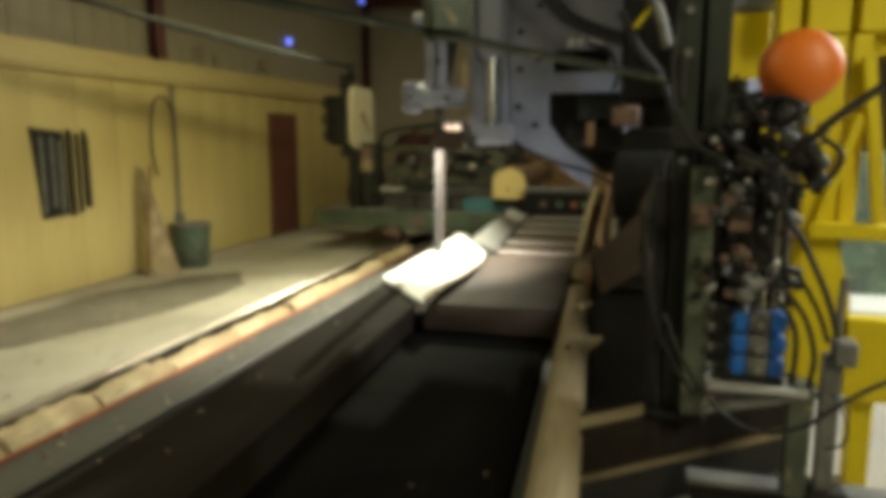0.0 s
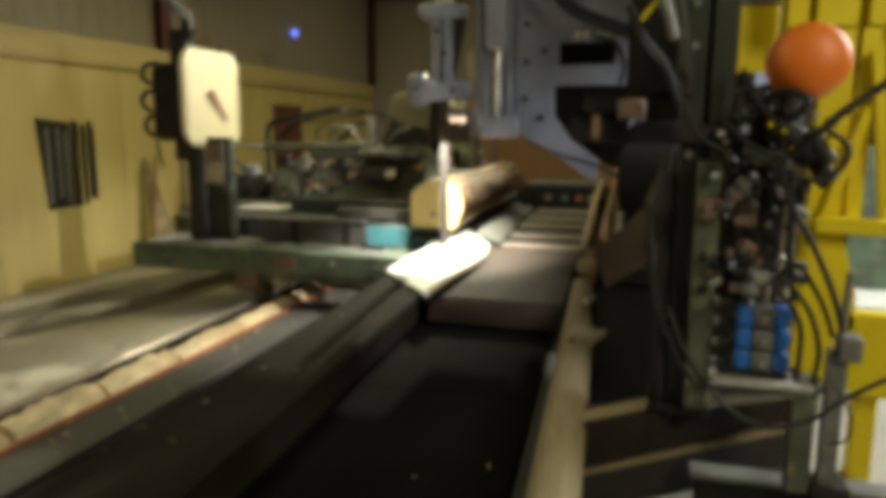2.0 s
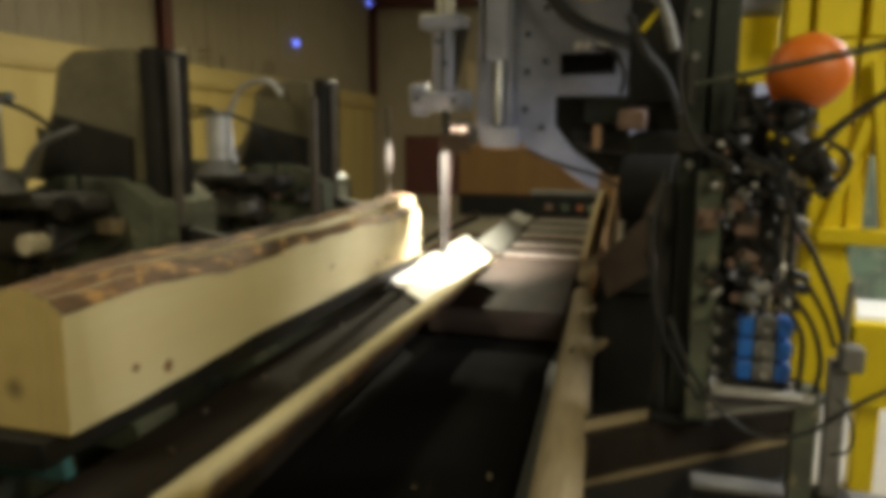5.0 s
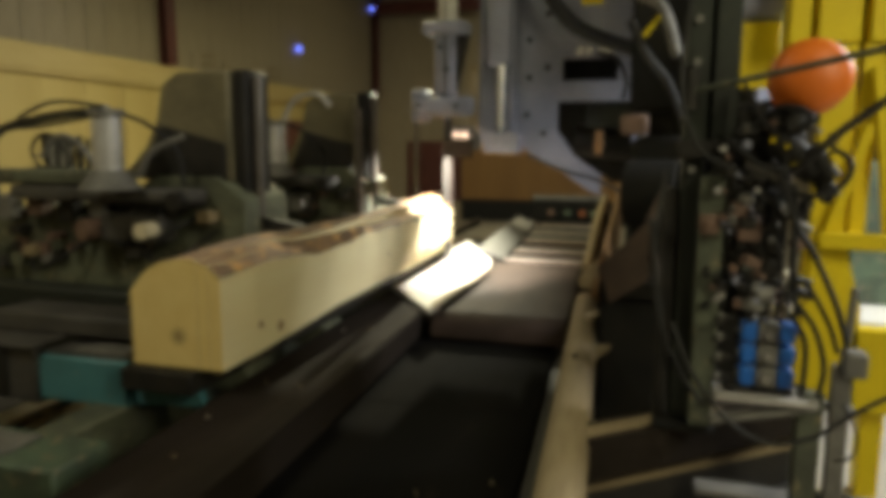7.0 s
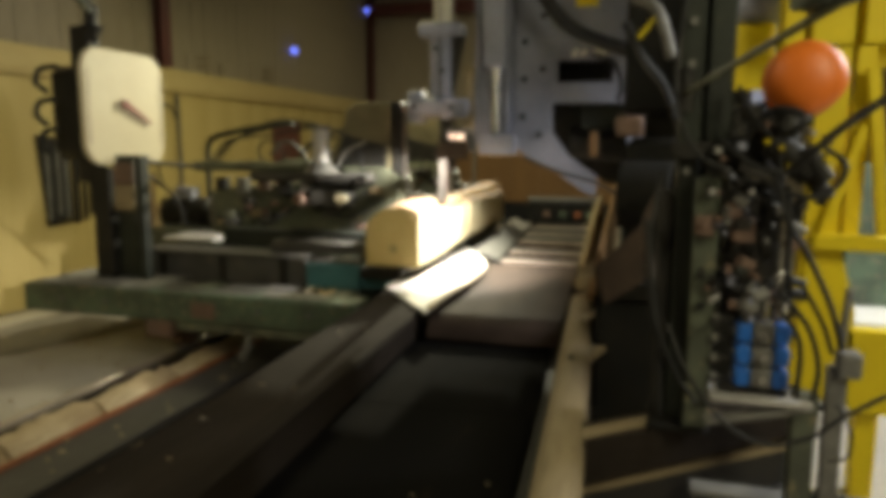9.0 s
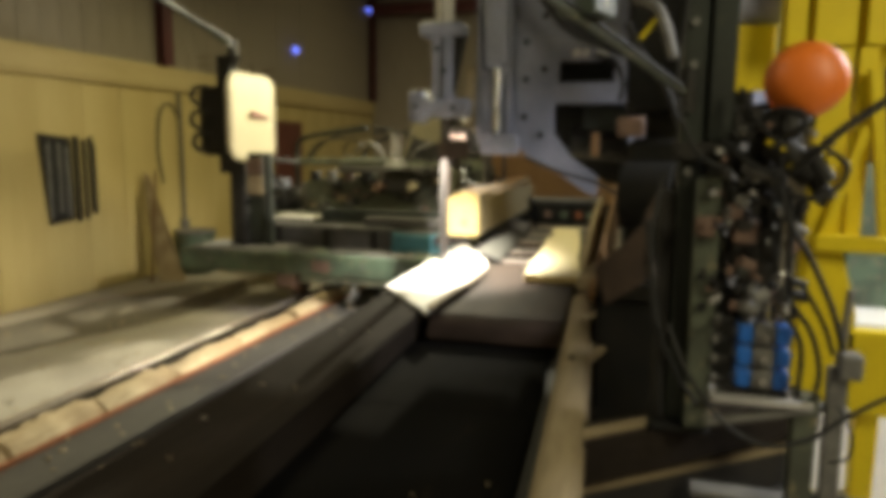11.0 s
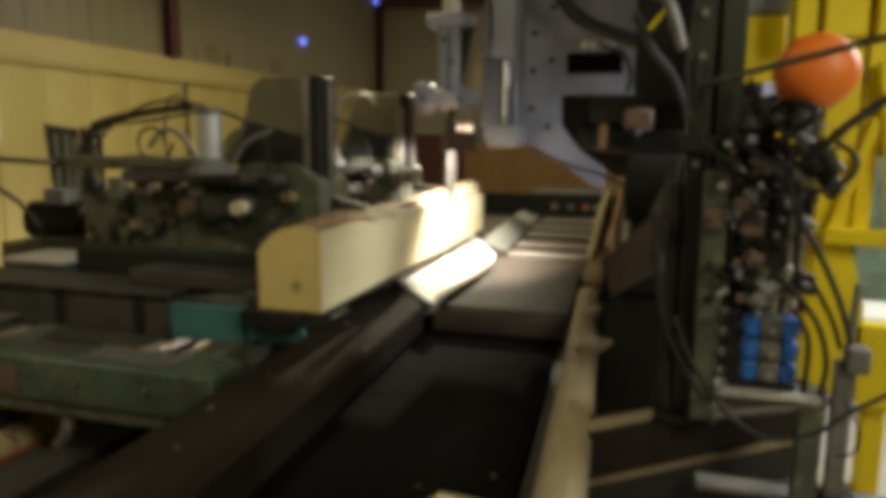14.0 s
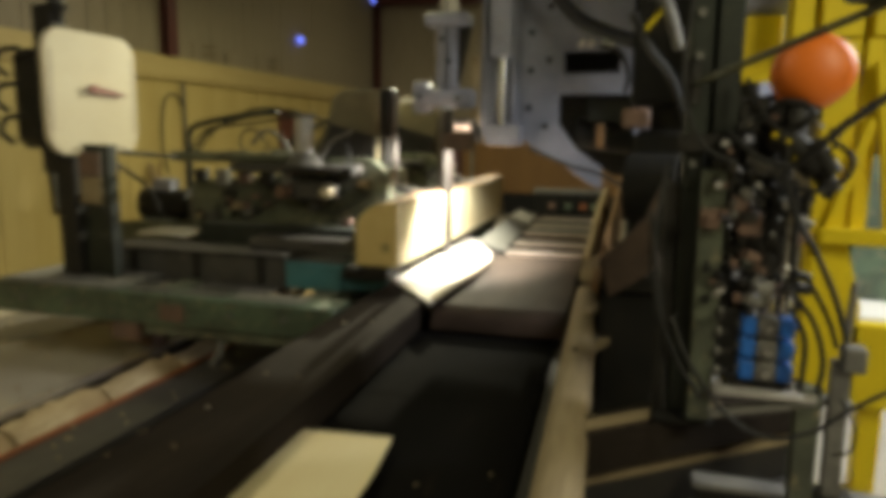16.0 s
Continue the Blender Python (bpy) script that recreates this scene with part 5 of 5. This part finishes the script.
for z, a in ((1.62, -0.33), (1.85, -0.36), (2.1, -0.34)):
    cpart("case_hose", H([(-4.5, a, z), (-4.56, a - 0.05, z + 0.08), (-4.54, a - 0.02, z + 0.18), (-4.4, a, z + 0.2)], 0.022), "rubber")
dial = cpart("dial", plate(rounded(-0.40, 0.53, 1.54, 2.45, 0.17), -4.16, -4.11, "x", bev=0.008), "dial", label="large cream dial face with rounded corners")
needle = cpart("needle", plate([(-0.05, -0.022), (-0.05, 0.022), (0.10, 0.024), (0.34, 0.008), (0.34, -0.008), (0.10, -0.024)], -0.005, 0.005, "x"), "needle", dial, "dark red pointer")
cpart("pivot", R((-4.11, 0.04, 2.03), (-4.085, 0.04, 2.03), 0.035, 16), "needle", dial)
for k in range(20):
    z = 1.72 + 0.55 * k / 19
    for y in (-0.365, 0.475):
        cpart("tick", B(-4.1095, -4.106, y, y + 0.022, z, z + 0.010, bev=0), "redsteel", dial)
for k in range(10):
    y = -0.2 + 0.55 * k / 9
    cpart("tick", B(-4.1095, -4.106, y, y + 0.010, 1.565, 1.59, bev=0), "redsteel", dial)
cpart("mast", R((-4.2, -0.17, 2.6), (-4.2, -0.17, 2.70), 0.045, 12), "black")
cpart("mast_cone", R((-4.2, -0.17, 2.50), (-4.2, -0.17, 2.62), 0.03, 12, 0.09), "black")

# ------------------------------------------------------------------ motion
S = (
    (0, 10.33), (0.5, 9.38), (1, 8.12), (1.5, 7.02), (2, 6.2), (2.5, 5.4), (3, 4.55), (3.5, 3.83), (4, 3.04), (4.4, 2.4), (4.8, 1.85),
    (5.2, 1.4), (5.6, 1.12), (5.9, 1.1), (6.2, 1.3), (6.5, 1.6), (7, 2.33), (7.5, 3.0), (8, 3.76), (8.5, 4.49), (9, 4.97), (9.5, 5.55),
    (10, 6.2), (10.4, 6.75), (10.8, 7.0), (11.15, 6.85), (11.5, 6.5), (12, 5.95), (12.5, 5.28), (13, 4.59), (13.5, 3.9), (14, 3.2),
    (14.5, 2.42), (14.8, 2.0), (15, 1.9), (15.2, 2.1), (15.5, 2.8), (16, 4.55),
)
LOG_Z = 0.80


# for each place of the carriage: the boom's swing in degrees, and the outer link's elbow
SWING = ((1.0, 60, 0, -1, 4), (2.33, 54, -0.6, -0.7, 4), (3.83, 38, -1.4, -0.3, 3.9), (4.97, 17, -2, 0, 3.8), (5.28, 11, -2.2, 0.2, 3.8), (6.5, -10, -3.1, 0.8, 3.65),
         (7.05, -22, -3.5, 1, 3.6), (8.25, -40, -4.6, 2, 3.3), (9.4, -50, -5.0, 3.2, 3.1), (10.4, -58, -5.2, 4, 3.0))


def swing(s):
    for a, b in zip(SWING, SWING[1:]):
        if s <= b[0]:
            f = (s - a[0]) / (b[0] - a[0])
            return [p + (q - p) * f for p, q in zip(a[1:], b[1:])]
    return SWING[-1][1:]


def link_pose(s):
    tip = Vector((-4.2, s - 0.17, 2.72))
    d = Vector(swing(s)[1:]) - tip
    return pose(*tip, math.degrees(math.asin(-d.z / d.length)), 0, math.degrees(math.atan2(d.x, -d.y)))


def set_out(t):
    """How far the knees have pushed the log towards the blade."""
    return -1.75 if t < 5.7 else -1.694 if t < 10.6 else -1.64


def flat(x, y, z, turn, tilt=0):
    """A slab lying on its face: its lower near corner at x, y, its far end raised by tilt."""
    return pose(x, y, z, 0, 0, turn) @ pose(0, 0, 0, tilt) @ pose(0, 0, 0, 0, 90, 0)


def motions():
    # the pointer steps on with every cut
    walk(needle, [(t, pose(-4.095, 0.04, 2.03, a)) for t, a in ((0, -45), (4.6, -45), (5.6, -26), (9.6, -26), (10.6, -5), (16, -5))])
    walk(car, [(t, pose(0, s, 0)) for t, s in S])
    walk(boom, [(t, pose(*BOOM_AT, 0, 0, swing(s)[0])) for t, s in S])
    walk(link, [(t, link_pose(s)) for t, s in S])
    on = [(t, pose(set_out(t), s + 0.05, LOG_Z)) for t, s in S]
    walk(log, on)
    # the bark slab falls on the belt and is carried off
    walk(slab_1, [r for r in on if r[0] < 4.7] + [
        (4.8, pose(-1.66, 1.82, 0.80, 0, 5, 0)), (5.0, pose(-1.35, 1.4, 0.80, 0, 60, 0)), (5.2, flat(-1.15, 0.85, 0.71, 2)), (6.2, flat(-1.05, -2.2, 0.70, 3)),
        (6.6, flat(-1.0, -3.4, 0.70, 3)), (7.0, flat(-1.0, -4.2, 0.70, 3)), (16, flat(-1.0, -4.5, 0.70, 3))])
    # the second slab comes off on the way back and turns flat on the apron
    walk(slab_2, [r for r in on if r[0] < 10.1] + [
        (10.2, pose(-1.62, 6.3, 0.84, 0, 15, -1)), (10.5, pose(-1.25, 6.15, 0.86, 0, 60, 0)), (10.8, flat(-0.95, 5.7, 0.80, 3)), (11.5, flat(-0.71, 4.31, 0.785, 5.9)),
        (12.0, flat(-0.68, 3.55, 0.785, 5.0)), (12.25, flat(-1.0, 3.2, 0.765, -4, 1.5)), (12.5, flat(-1.24, 2.70, 0.71, -11, 3)), (13.0, flat(-1.235, 1.20, 0.645, -9.3, 2.4)),
        (13.5, flat(-1.19, 0.10, 0.600, -8, 0.4)), (14.2, flat(-1.1, -1.8, 0.60, -6)), (14.6, flat(-1.05, -2.9, 0.60, -4)), (15, flat(-1.0, -4.0, 0.60, -2)), (16, flat(-1.0, -4.4, 0.60, -2))])
    # the board falls beside the log and runs out on the belt
    walk(board_3, [r for r in on if r[0] < 14.7] + [
        (14.8, pose(-1.53, 1.85, 0.86, 0, 30, 0)), (14.9, pose(-1.44, 1.6, 0.86, 0, 70, 0)), (15, flat(-1.35, 1.25, 0.79, 2.3)), (15.2, flat(-1.22, 0.85, 0.66, 3.2)),
        (15.5, flat(-1.07, 0.10, 0.575, 3.6)), (16, flat(-0.99, -1.30, 0.575, 4))])


motions()
